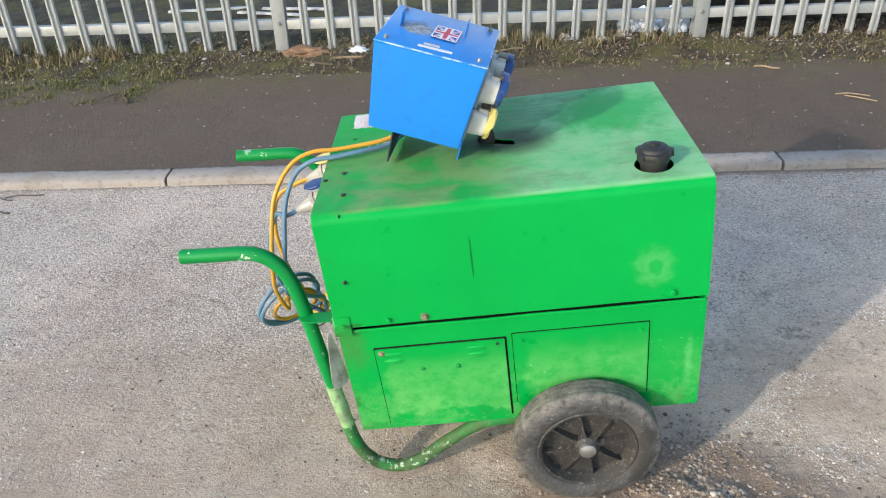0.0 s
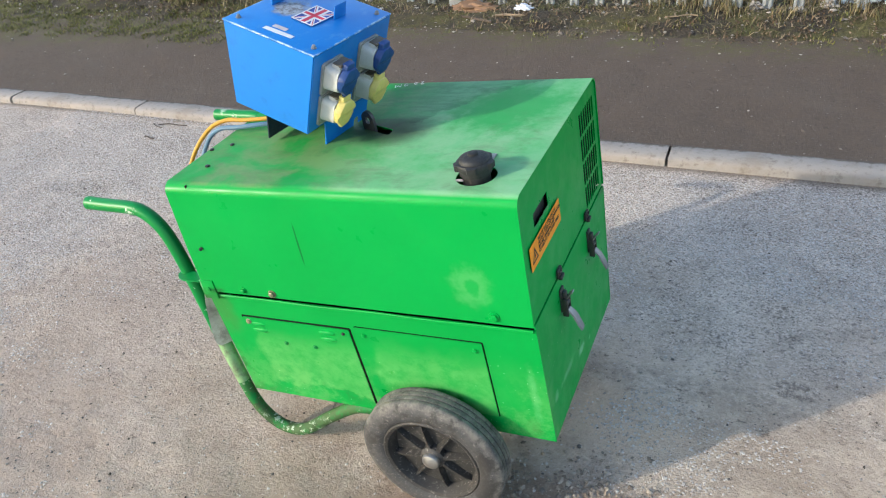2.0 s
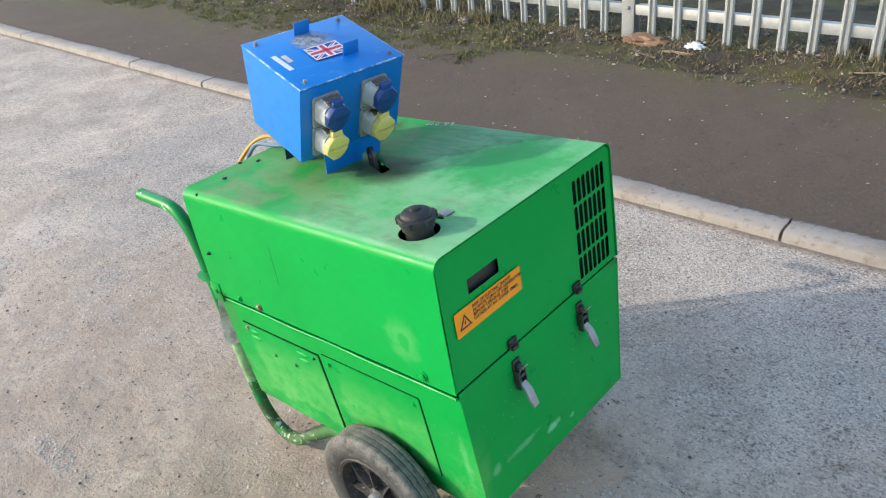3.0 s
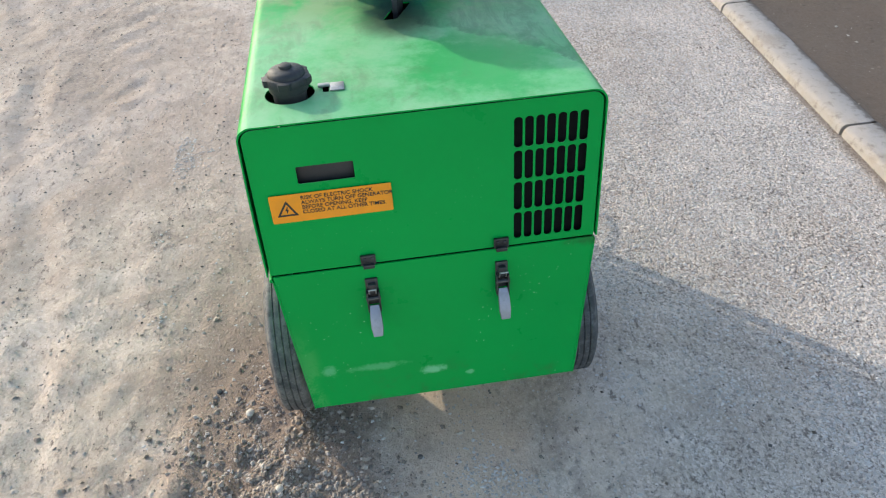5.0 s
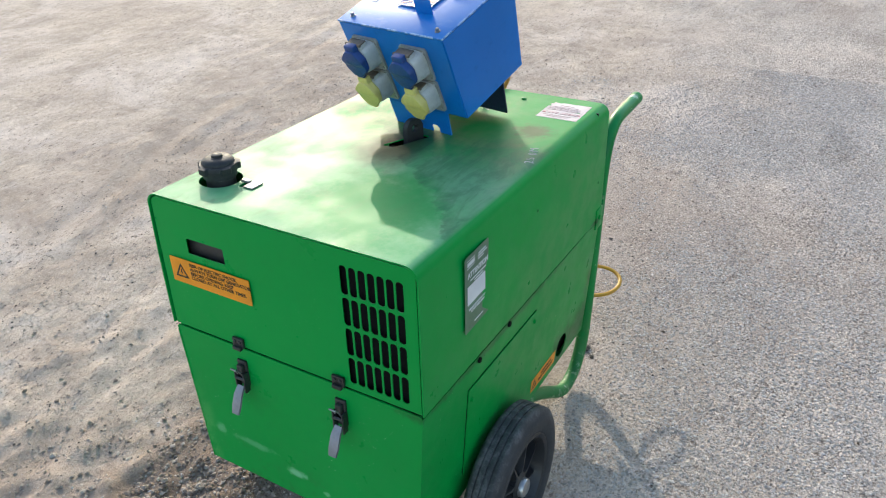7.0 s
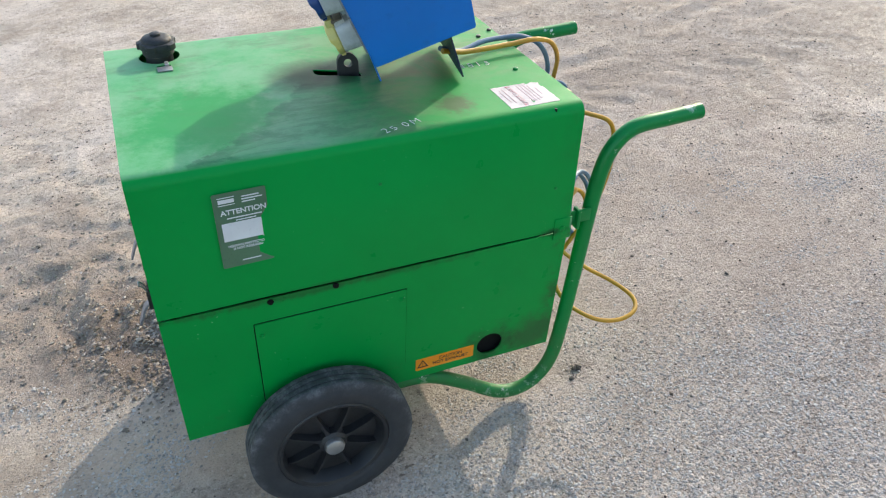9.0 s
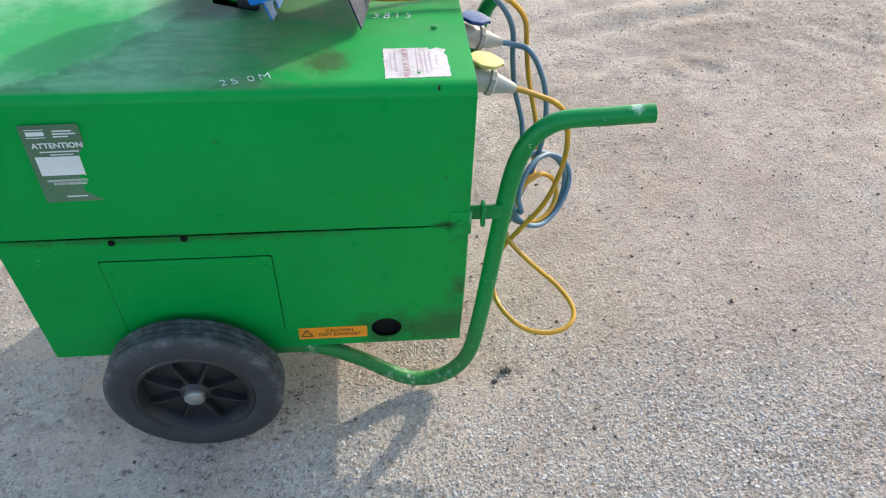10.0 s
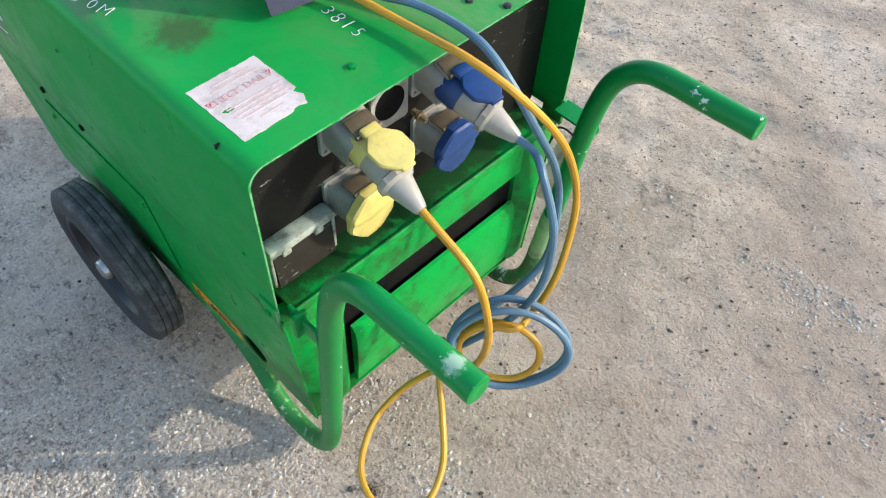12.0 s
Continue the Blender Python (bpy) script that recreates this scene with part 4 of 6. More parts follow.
for s in (-1, 1):
    bm = bmesh.new()
    out = 0.0 if s > 0 else 0.0042
    box(bm, -L - 0.004, -L + 0.036, *sorted((s * (H - 0.001), s * (H + out + 0.003))), -0.024, 0.028, 0.001)
    lathe(bm, [(0.006, 0), (0.006, 0.004), (0.003, 0.005)], along((-L + 0.018, s * (H + out + 0.002), 0.004), (0, s, 0)), 10)
    part("corner_bracket", bm, GREEN, gen)
    bm = bmesh.new()
    if s > 0:
        box(bm, -0.470, -L - 0.002, 0.268, 0.274, -0.004, 0.026, 0.001)
        box(bm, -0.440, -0.432, 0.262, 0.284, -0.014, 0.032, 0.002)
    else:
        loft(bm, [[(u, -0.297 + k, v), (u, -0.262, v), (u, -0.262, v + 0.004), (u, -0.297 + k, v + 0.004)] for u, v, k in ((-0.492, 0.022, 0.020), (-0.480, 0.022, 0.006), (-0.462, 0.022, 0.0), (-L - 0.003, 0.022, 0.0))])
    part("handle_bracket", bm, TUBE, gen, "flat steel strap clamped to the handle")
# near-black discs stand in for the shade in dents along the seam
for u, v in ((0.214, -0.018), (0.090, -0.014)):
    bm = bmesh.new()
    lathe(bm, [(0.0065, -0.002), (0.0055, 0.0012), (0.002, 0.0016)], along((u, H, v), (0, 1, 0)), 7)
    part("seam_notch", bm, INSIDE, gen)

# tubular frame: handle, leg, skid and axle carrier on each side
for s in (-1, 1):
    path = [(-0.712, 0.203), (-0.64, 0.199), (-0.578, 0.196), (-0.545, 0.188), (-0.517, 0.166), (-0.496, 0.128), (-0.482, 0.06), (-0.470, -0.06), (-0.459, -0.19),
            (-0.448, -0.30), (-0.436, -0.385), (-0.415, -0.436), (-0.380, -0.466), (-0.335, -0.477), (-0.283, -0.462), (-0.194, -0.411), (-0.100, -0.362), (0.02, -0.362), (0.16, -0.372)]
    bm = bmesh.new()
    tube(bm, [(u, s * 0.258 if u < -0.2 else s * 0.247, v - 0.004 * (v < -0.44)) for u, v in path], 0.0163, 16, 6)
    frame_tube = part("frame_tube", bm, TUBE, gen, "bent green steel tube with chipped paint")
    bm = bmesh.new()
    lathe(bm, [(0.0166, -0.012), (0.0169, -0.004), (0.0166, 0.001), (0.0138, 0.0022), (0.007, 0.0015), (0.002, 0.001)], along((-0.712, s * 0.258, 0.203), (-1, 0, 0.055)), 16)
    part("tube_end", bm, TUBE, frame_tube)
bm = bmesh.new()
tube(bm, [(0.133, -0.34, -0.386), (0.133, 0, -0.386), (0.133, 0.34, -0.386)], 0.011, 12, 1)
box(bm, 0.09, 0.176, -0.25, 0.25, -0.376, BOT - 0.001, 0.002)
part("axle", bm, DARKSTEEL, gen)


def wheel(side, dusty, spin):
    w = tagged(new("wheel"), "solid rubber wheel with black plastic spoked rim" + (", caked in pale dust" if dusty else ""))
    w.parent = gen
    w.matrix_basis = Matrix.Translation((0.133, side * 0.318, -0.386)) @ (pose(0, 0, 0, -90 * side)) @ pose(0, 0, 0, 0, 0, spin)
    bm = bmesh.new()
    ro = 0.1745
    prof = [(0.118, -0.030), (0.126, -0.034), (0.150, -0.036), (0.162, -0.033), (0.170, -0.028)]
    for c in (-0.020, -0.007, 0.007, 0.020):
        prof += [(ro, c - 0.005), (ro + 0.0006, c), (ro, c + 0.005)]
        if c < 0.02:
            prof += [(ro - 0.003, c + 0.0057), (ro - 0.003, c + 0.0073)]
    prof += [(0.170, 0.028), (0.164, 0.032), (0.160, 0.0325), (0.157, 0.035), (0.148, 0.037), (0.132, 0.0365), (0.124, 0.033), (0.118, 0.029)]
    lathe(bm, prof, seg=64, ring=True)
    bm.faces.ensure_lookup_table()
    part("tyre", bm, TYRE_DUSTY if dusty else TYRE, w, angle=50)
    bm = bmesh.new()
    lathe(bm, [(0.104, -0.03), (0.119, -0.03), (0.121, 0.030), (0.117, 0.033), (0.110, 0.030), (0.106, 0.022), (0.102, 0.004), (0.098, -0.004), (0.098, -0.03)], seg=48, ring=True)
    lathe(bm, [(0.103, -0.006), (0.103, 0.000), (0.020, 0.002), (0.020, -0.006)], seg=48, ring=True)
    lathe(bm, [(0.030, -0.03), (0.030, 0.020), (0.022, 0.026), (0.012, 0.026)], seg=24)
    for k in range(8):
        a = 2 * math.pi * k / 8
        m = Matrix.Rotation(a, 4, "Z")
        rings = []
        for r, hw, h in ((0.022, 0.008, 0.020), (0.045, 0.0035, 0.021), (0.085, 0.0026, 0.018), (0.107, 0.0032, 0.012)):
            rings.append([m @ Vector((r, y, z)) for y, z in ((-hw * 1.4, -0.004), (hw * 1.4, -0.004), (hw * 0.75, h), (-hw * 0.75, h))])
        loft(bm, rings)
    part("rim", bm, RIM_DUSTY if dusty else BLACK, w)
    bm = bmesh.new()
    lathe(bm, [(0.0215, 0.020), (0.0215, 0.031), (0.0195, 0.036), (0.013, 0.039), (0.003, 0.0402)], seg=24)
    part("hub_cap", bm, ZINC, w, "domed zinc hub cap")
    return w


RIM_DUSTY = dusty_plastic()
wheel(-1, True, 8)
wheel(1, False, 20)

CAPMAT = plain("dull_black_plastic", (0.016, 0.017, 0.018), 0.62, 0, 0.3, 60)
# filler cap, its filler neck and a small catch plate
bm = bmesh.new()
lathe(bm, [(0.027, 0.24), (0.027, 0.296), (0.022, 0.298)], pose(0.305, -0.205, 0), 24)
neck = part("filler_neck", bm, DARKSTEEL, gen)
bm = bmesh.new()
lathe(bm, [(0.027, 0.286), (0.031, 0.288), (0.0315, 0.299), (0.0345, 0.300), (0.0350, 0.3015), (0.0350, 0.3115), (0.0340, 0.313), (0.0300, 0.3135), (0.0295, 0.317), (0.026, 0.321), (0.018, 0.3235), (0.0105, 0.3245), (0.0100, 0.3285), (0.007, 0.330)], pose(0.305, -0.205, 0), 60,
      lambda a, h: 1 + (0.13 * (math.cos(a * 5 + 0.6) > 0.30) if 0.2995 < h < 0.3125 else 0))
part("filler_cap", bm, CAPMAT, gen, "lugged black plastic filler cap")
bm = bmesh.new()
box(bm, 0.287, 0.316, -0.141, -0.118, TOP + 0.0005, TOP + 0.003, 0.0008)
box(bm, 0.292, 0.300, -0.160, -0.141, TOP + 0.001, TOP + 0.006, 0.001)
part("catch_plate", bm, STEEL, gen, "small worn steel catch plate")

# lifting eye standing in the slot
bm = bmesh.new()
arc = [(-0.021, -0.03), (0.021, -0.03), (0.021, 0.018)] + [(0.021 * math.cos(radians(a)), 0.021 + 0.021 * math.sin(radians(a))) for a in range(10, 171, 16)] + [(-0.021, 0.018)]
plate(bm, arc, [circle(0, 0.021, 0.0085, 18)], 0.010, lambda a, b, h: Vector((a * 0.9 - 0.034, 0.006 + h - a * 0.35, TOP + b)))
part("lifting_eye", bm, BLACK, gen, "black steel lifting eye in a sooty slot")
# near-black tray below the lifting slot, added as the shade under it
bm = bmesh.new()
box(bm, -0.08, 0.06, -0.06, 0.05, TOP - 0.03, TOP - 0.028)
part("slot_shadow_tray", bm, INSIDE, gen)

# toggle latches on the end
for w in (-0.117, 0.115):
    bm = bmesh.new()
    box(bm, L - 0.001, L + 0.004, w - 0.013, w + 0.013, -0.002, 0.018, 0.001)
    for k in (-0.006, 0.006):
        lathe(bm, [(0.0035, 0), (0.0035, 0.003), (0.002, 0.004)], along((L + 0.003, w + k, 0.011), (1, 0, 0)), 10)
    box(bm, L + 0.002, L + 0.010, w - 0.010, w + 0.010, -0.006, 0.002, 0.0015)
    part("latch_keeper", bm, DARKSTEEL, gen)
    bm = bmesh.new()
    box(bm, L - 0.001, L + 0.004, w - 0.011, w + 0.011, -0.090, -0.033, 0.001)
    box(bm, L + 0.003, L + 0.012, w - 0.007, w + 0.007, -0.060, -0.040, 0.002)
    lathe(bm, [(0.004, -0.013), (0.004, 0.013)], along((L + 0.012, w, -0.070), (0, 1, 0)), 10)
    box(bm, L + 0.003, L + 0.016, w - 0.012, w - 0.009, -0.100, -0.055, 0.001)
    box(bm, L + 0.003, L + 0.016, w + 0.009, w + 0.012, -0.100, -0.055, 0.001)
    latch = part("toggle_latch", bm, DARKSTEEL, gen, "open spring toggle latch hanging down")
    bm = bmesh.new()
    for k in (-0.006, 0.006):
        tube(bm, [(L + 0.012, w + k, -0.060), (L + 0.020, w + k, -0.045), (L + 0.026, w + k, -0.040)], 0.0016, 8, 3)
    tube(bm, [(L + 0.026, w - 0.007, -0.040), (L + 0.026, w + 0.007, -0.040)], 0.0016, 8, 1)
    part("latch_wire", bm, STEEL, latch)
    bm = bmesh.new()
    prof = [(L + 0.012, -0.086), (L + 0.024, -0.100), (L + 0.033, -0.122), (L + 0.039, -0.137)]
    rings = []
    for k, (u, v) in enumerate(prof):
        hw = (0.0085, 0.0105, 0.0110, 0.0085)[k]
        rings.append([(u, w - hw, v), (u, w + hw, v), (u + 0.003, w + hw * 0.9, v + 0.002), (u + 0.003, w - hw * 0.9, v + 0.002)])
    loft(bm, rings)
    part("lever", bm, LEVER, latch, "dull grey latch lever")

# socket panel, inset under the hood at the handle end
bm = bmesh.new()
box(bm, -0.352, -0.349, -0.283, 0.283, -0.003, 0.276)
panel = part("socket_panel", bm, PANEL, gen, "grimy black socket panel")


def socket(parent, m, body_mat, lid_mat, lid_open, droop=18, reach=0.046, size=1.0):
    """An industrial socket on a square flange; x right, y up, z out."""
    s = new("socket")
    s.parent = parent
    s.matrix_basis = m
    tagged(s, "grey industrial socket with a hinged coloured lid")
    bm = bmesh.new()
    plate(bm, round_rect(-0.033, 0.033, -0.037, 0.037, 0.006, 4), [circle(a, b, 0.0028, 8) for a in (-0.026, 0.026) for b in (-0.030, 0.030)], 0.005, lambda a, b, h: Vector((a, b, 0.005 + h)))
    part("flange", bm, GREYP, s)
    tilt = pose(0, 0.004, 0.003, droop, 0, 0)
    bm = bmesh.new()
    rings = []
    for h, r, sq in ((0.0, 0.029, 0.9), (reach * 0.4, 0.028, 0.85), (reach * 0.87, 0.0265, 0.7), (reach, 0.0260, 0.6), (reach, 0.0225, 0.3), (reach * 0.4, 0.0220, 0.0)):
        p = 2 + 3.2 * sq
        ring = []
        for a in (2 * math.pi * k / 32 for k in range(32)):
            q = r * (abs(math.cos(a)) ** p + abs(math.sin(a)) ** p) ** (-1 / p)
            ring.append(tilt @ Vector((q * math.cos(a), q * math.sin(a), h)))
        rings.append(ring)
    loft(bm, rings)
    box(bm, -0.017, 0.017, 0.022, 0.035, reach * 0.35, reach * 0.95, 0.002, tilt)
    housing = part("housing", bm, body_mat, s)
    bm = bmesh.new()
    box(bm, -0.0185, 0.0185, 0.0345, 0.0375, reach * 0.42, reach * 1.02, 0.001, tilt)
    lathe(bm, [(0.0032, -0.019), (0.0032, 0.019)], tilt @ along((0, 0.0362, reach - 0.001), (1, 0, 0)), 10)
    part("hinge_plate", bm, RUSTY, housing, "dull brown sprung hinge plate")
    hinge = tilt @ pose(0, 0.036, reach - 0.001, -98 if lid_open else 0)
    bm = bmesh.new()
    n = 36
    rings = []
    for r, h in ((0.031, 0.0), (0.034, 0.003), (0.0345, 0.009), (0.0325, 0.0125), (0.024, 0.0140), (0.012, 0.0145), (0.002, 0.0147)):
        ring = []
        for a in (2 * math.pi * k / n for k in range(n)):
            facet = 1 / max(math.cos((a + math.pi / 8) % (math.pi / 4) - math.pi / 8), 0.9) * 0.965
            y = 1.08 * size * r * facet * math.sin(a)
            rise = min(1.0, max(0.0, (y + 0.004) / 0.010)) * (0.0 if lid_open else 0.0055) * (h > 0.006)
            ring.append(hinge @ Vector((size * r * facet * math.cos(a), -0.036 + y, (0.6 if lid_open else 1.0) * h + rise + 0.001)))
        rings.append(ring)
    loft(bm, rings)
    box(bm, -0.013, 0.013, -0.014, 0.005, 0.000, 0.008 if lid_open else 0.015, 0.003, hinge)
    box(bm, -0.010, 0.010, -0.036 - 0.041 * size, -0.036 - 0.030 * size, 0.002, 0.008 if lid_open else 0.011, 0.002, hinge)
    part("lid", bm, lid_mat, s)
    return s


OUT = lambda w, v: face((-0.352, w, v), (0, -1, 0), (0, 0, 1))
SOCKETS = [(0.122, 0.207, YELLOW, True), (0.124, 0.085, YELLOW, False), (-0.030, 0.210, NAVY, True), (-0.034, 0.095, NAVY, False)]
for w, v, mat, lid_open in SOCKETS:
    socket(panel, OUT(w, v), GREYP, mat, lid_open, droop=18 if lid_open else 0, size=(0.72 if mat == NAVY else 0.80) if lid_open else 1.14)
bm = bmesh.new()
plate(bm, round_rect(0.008, 0.072, 0.150, 0.230, 0.006, 4), [circle(0.040, 0.188, 0.026, 24)], 0.004, lambda a, b, h: Vector((-0.356 - h, a, b)))
blank = part("meter_bezel", bm, GREYP, panel, "worn grey bezel around an empty round hole")
# near-black disc painted as the shade of the empty hole
bm = bmesh.new()
lathe(bm, [(0.026, 0.0), (0.026, 0.003), (0.02, 0.001)], along((-0.3525, 0.040, 0.188), (-1, 0, 0)), 24)
part("meter_hole", bm, INSIDE, blank)
bm = bmesh.new()
box(bm, -0.368, -0.352, 0.160, 0.262, 0.002, 0.084, 0.003)
breaker = part("breaker_box", bm, PANEL, panel, "grimy dark breaker box with paint-smeared pale frame")
bm = bmesh.new()
box(bm, -0.378, -0.352, 0.158, 0.264, 0.074, 0.090, 0.005)
for w0, w1 in ((0.158, 0.163), (0.259, 0.264)):
    box(bm, -0.376, -0.360, w0, w1, 0.014, 0.078, 0.002)
for w0 in (0.180, 0.232):
    box(bm, -0.380, -0.374, w0, w0 + 0.014, 0.070, 0.082, 0.002)
part("breaker_frame", bm, PALE, breaker, "chipped pale frame round the breaker")
bm = bmesh.new()
loft(bm, [[(-0.3745 - 0.004 * t, 0.164, 0.072 - 0.060 * t), (-0.3745 - 0.004 * t, 0.258, 0.072 - 0.060 * t), (-0.371 - 0.004 * t, 0.258, 0.072 - 0.060 * t), (-0.371 - 0.004 * t, 0.164, 0.072 - 0.060 * t)] for t in (0, 0.5, 1.0)])
part("breaker_flap", bm, SMOKY, breaker, "scratched smoky breaker flap")
for w, v in ((0.172, 0.018), (0.250, 0.018)):
    bm = bmesh.new()
    lathe(bm, [(0.0035, 0), (0.0035, 0.002), (0.002, 0.0028)], along((-0.3768, w, v), (-1, 0, 0)), 10)
    part("screw", bm, DARKSTEEL, breaker)
for w, v in ((0.083, 0.150), (0.060, 0.118), (-0.006, 0.142)):
    bm = bmesh.new()
    lathe(bm, [(0.006, 0), (0.006, 0.006), (0.0042, 0.006), (0.0042, 0.024), (0.003, 0.026)], along((-0.352, w, v), (-1, 0, 0)), 6)
    lathe(bm, [(0.008, 0.010), (0.008, 0.015)], along((-0.352, w, v), (-1, 0, 0)), 6)
    part("terminal_stud", bm, BRASS, panel, "tarnished brass terminal stud")

# screws through the hood top
for u, w in ((-0.357, 0.099), (-0.361, -0.092), (-0.400, -0.120), (-0.35, -0.20)):
    bm = bmesh.new()
    lathe(bm, [(0.0055, 0), (0.0055, 0.0035), (0.003, 0.0045)], pose(u, w, TOP), 6)
    part("hood_screw", bm, TUBE if w > 0 else DARKSTEEL, gen)


# stickers and paint-pen marks
def sticker(name, m, wd, ht, material, label, r=0.002):
    bm = bmesh.new()
    plate(bm, round_rect(-wd / 2, wd / 2, -ht / 2, ht / 2, r, 3), [], 0.0006, lambda a, b, h: Vector((a, b, 0.0006 + h)))
    ob = part(name, bm, material, gen, label)
    ob.matrix_basis = m
    return ob


def bar(parent, x, y, wd, ht, material, z=0.0007, turn=0.0):
    bm = bmesh.new()
    box(bm, -wd / 2, wd / 2, -ht / 2, ht / 2, 0, 0.0005)
    ob = part("printed_bar", bm, material, parent)
    ob.matrix_basis = pose(x, y, z, 0, 0, turn)
    return ob


def triangle(parent, x, y, s, bolt):
    bm = bmesh.new()
    o = [(0, 0.58 * s), (-0.5 * s, -0.29 * s), (0.5 * s, -0.29 * s)]
    plate(bm, o, [[(a * 0.68, b * 0.68) for a, b in o]], 0.0004, lambda a, b, h: Vector((a + x, b + y, 0.0011 + h)))
    if bolt:
        plate(bm, [(0.01 * s, 0.22 * s), (-0.09 * s, 0.02 * s), (-0.02 * s, 0.02 * s), (-0.03 * s, -0.16 * s), (0.08 * s, 0.06 * s), (0.01 * s, 0.06 * s), (0.06 * s, 0.22 * s)], [], 0.0004, lambda a, b, h: Vector((a + x, b + y, 0.0011 + h)))
    else:
        plate(bm, [(-0.03 * s, 0.2 * s), (-0.015 * s, -0.04 * s), (0.015 * s, -0.04 * s), (0.03 * s, 0.2 * s)], [], 0.0004, lambda a, b, h: Vector((a + x, b + y, 0.0011 + h)))
        plate(bm, circle(x, y - 0.11 * s, 0.025 * s, 8), [], 0.0004, lambda a, b, h: Vector((a, b, 0.0011 + h)))
    part("warning_triangle", bm, INK, parent)


shock = sticker("warning_sticker", face((L, -0.162, 0.1305), (0, 1, 0), (0, 0, 1)), 0.196, 0.053, ORANGE, "orange electric shock warning sticker, corner scuffed")
triangle(shock, -0.072, -0.004, 0.034, True)
writing("lettering", "RISK OF ELECTRIC SHOCK\nALWAYS TURN OFF GENERATOR\nBEFORE OPENING. KEEP\nCLOSED AT ALL OTHER TIMES.", 0.0098, pose(-0.048, 0.0045, 0.0008), INK, shock, spacing=0.92, bold=0.0001)
hot = sticker("exhaust_sticker", face((-0.148, half_width(-0.303) + 0.0002, -0.304), (-1, 0, 0), (0, 0.07, 1)), 0.139, 0.036, ORANGE, "orange hot exhaust caution sticker")
triangle(hot, -0.053, -0.002, 0.027, False)
writing("lettering", "CAUTION\nHOT EXHAUST", 0.0125, pose(0.013, 0.0005, 0.0008), INK, hot, "CENTER", bold=0.0001)
att = sticker("notice_label", face((0.241, H + bow(0.241, 0.159) + 0.0006, 0.159), (-1, -0.03, 0), (0, 0, 1)), 0.088, 0.148, GREYLAB, "dark transparent notice label printed in white", 0.003)
writing("lettering", "ATTENTION", 0.0135, pose(0.004, 0.036, 0.0008), WHITE, att, "CENTER", bold=0.0003)
for x, y, wd, ht in ((-0.022, 0.0585, 0.026, 0.007), (-0.022, 0.0655, 0.028, 0.0012), (-0.022, 0.0515, 0.028, 0.0012), (0.018, 0.0625, 0.028, 0.0022), (0.020, 0.0575, 0.034, 0.0022), (0.014, 0.0525, 0.022, 0.0022),
                     (0.004, 0.025, 0.058, 0.0022), (0.006, 0.0195, 0.034, 0.0020), (0.038, -0.021, 0.016, 0.0016), (0.006, -0.063, 0.032, 0.0022)):
    bar(att, x, y, wd, ht, WHITE)
bar(att, -0.002, -0.002, 0.066, 0.036, WHITE)
writing("lettering", "HEARING PROTECTION\nIS NOT REQUIRED", 0.0062, pose(0.003, -0.034, 0.0008), WHITE, att, "CENTER", bold=0.0001)
def torn_sticker(name, m, wd, ht, material, label):
    """A paper label with ragged edges and a missing corner."""
    pts = []
    for cx, cy, ex, ey in ((-1, -1, 1, -1), (1, -1, 1, 1), (1, 1, -1, 1), (-1, 1, -1, -1)):
        for k in range(14):
            t = k / 14
            x, y = (cx + (ex - cx) * t) * wd / 2, (cy + (ey - cy) * t) * ht / 2
            j = 1 - 0.030 * random.random() - (0.15 if (x > wd * 0.25 and y < -ht * 0.22) else 0.0) * random.random()
            pts.append((x * j, y * j))
    bm = bmesh.new()
    hole = [(-0.030 + 0.008 * math.cos(a) * random.uniform(0.6, 1.2), -0.002 + 0.0035 * math.sin(a) * random.uniform(0.5, 1.3)) for a in (2 * math.pi * k / 16 for k in range(16))]
    plate(bm, pts, [hole], 0.0006, lambda a, b, h: Vector((a, b, 0.0006 + h)))
    ob = part(name, bm, material, gen, label)
    ob.matrix_basis = m
    return ob


daily = torn_sticker("check_label", face((-0.319, 0.214, TOP), (0.02, -1, 0), (1, 0, 0)), 0.094, 0.104, PAPER, "torn faded white label printed in red")
writing("lettering", "CHECK DAILY", 0.0135, pose(0.0, 0.016, 0.0008), REDTEXT, daily, "CENTER", bold=0.0003)
for k, (y, wd) in enumerate(((0.040, 0.050), (0.032, 0.064), (-0.002, 0.072), (-0.009, 0.068), (-0.016, 0.074), (-0.023, 0.060), (-0.033, 0.030))):
    bar(daily, 0.004, y, wd, 0.0022, REDINK)
for x in (-0.040, 0.040):
    bm = bmesh.new()
    plate(bm, [(-0.004, 0.003), (0.004, 0.003), (0, -0.005)], [], 0.0004, lambda a, b, h: Vector((a + x, b + 0.018, 0.0011 + h)))
    part("red_mark", bm, RED, daily)
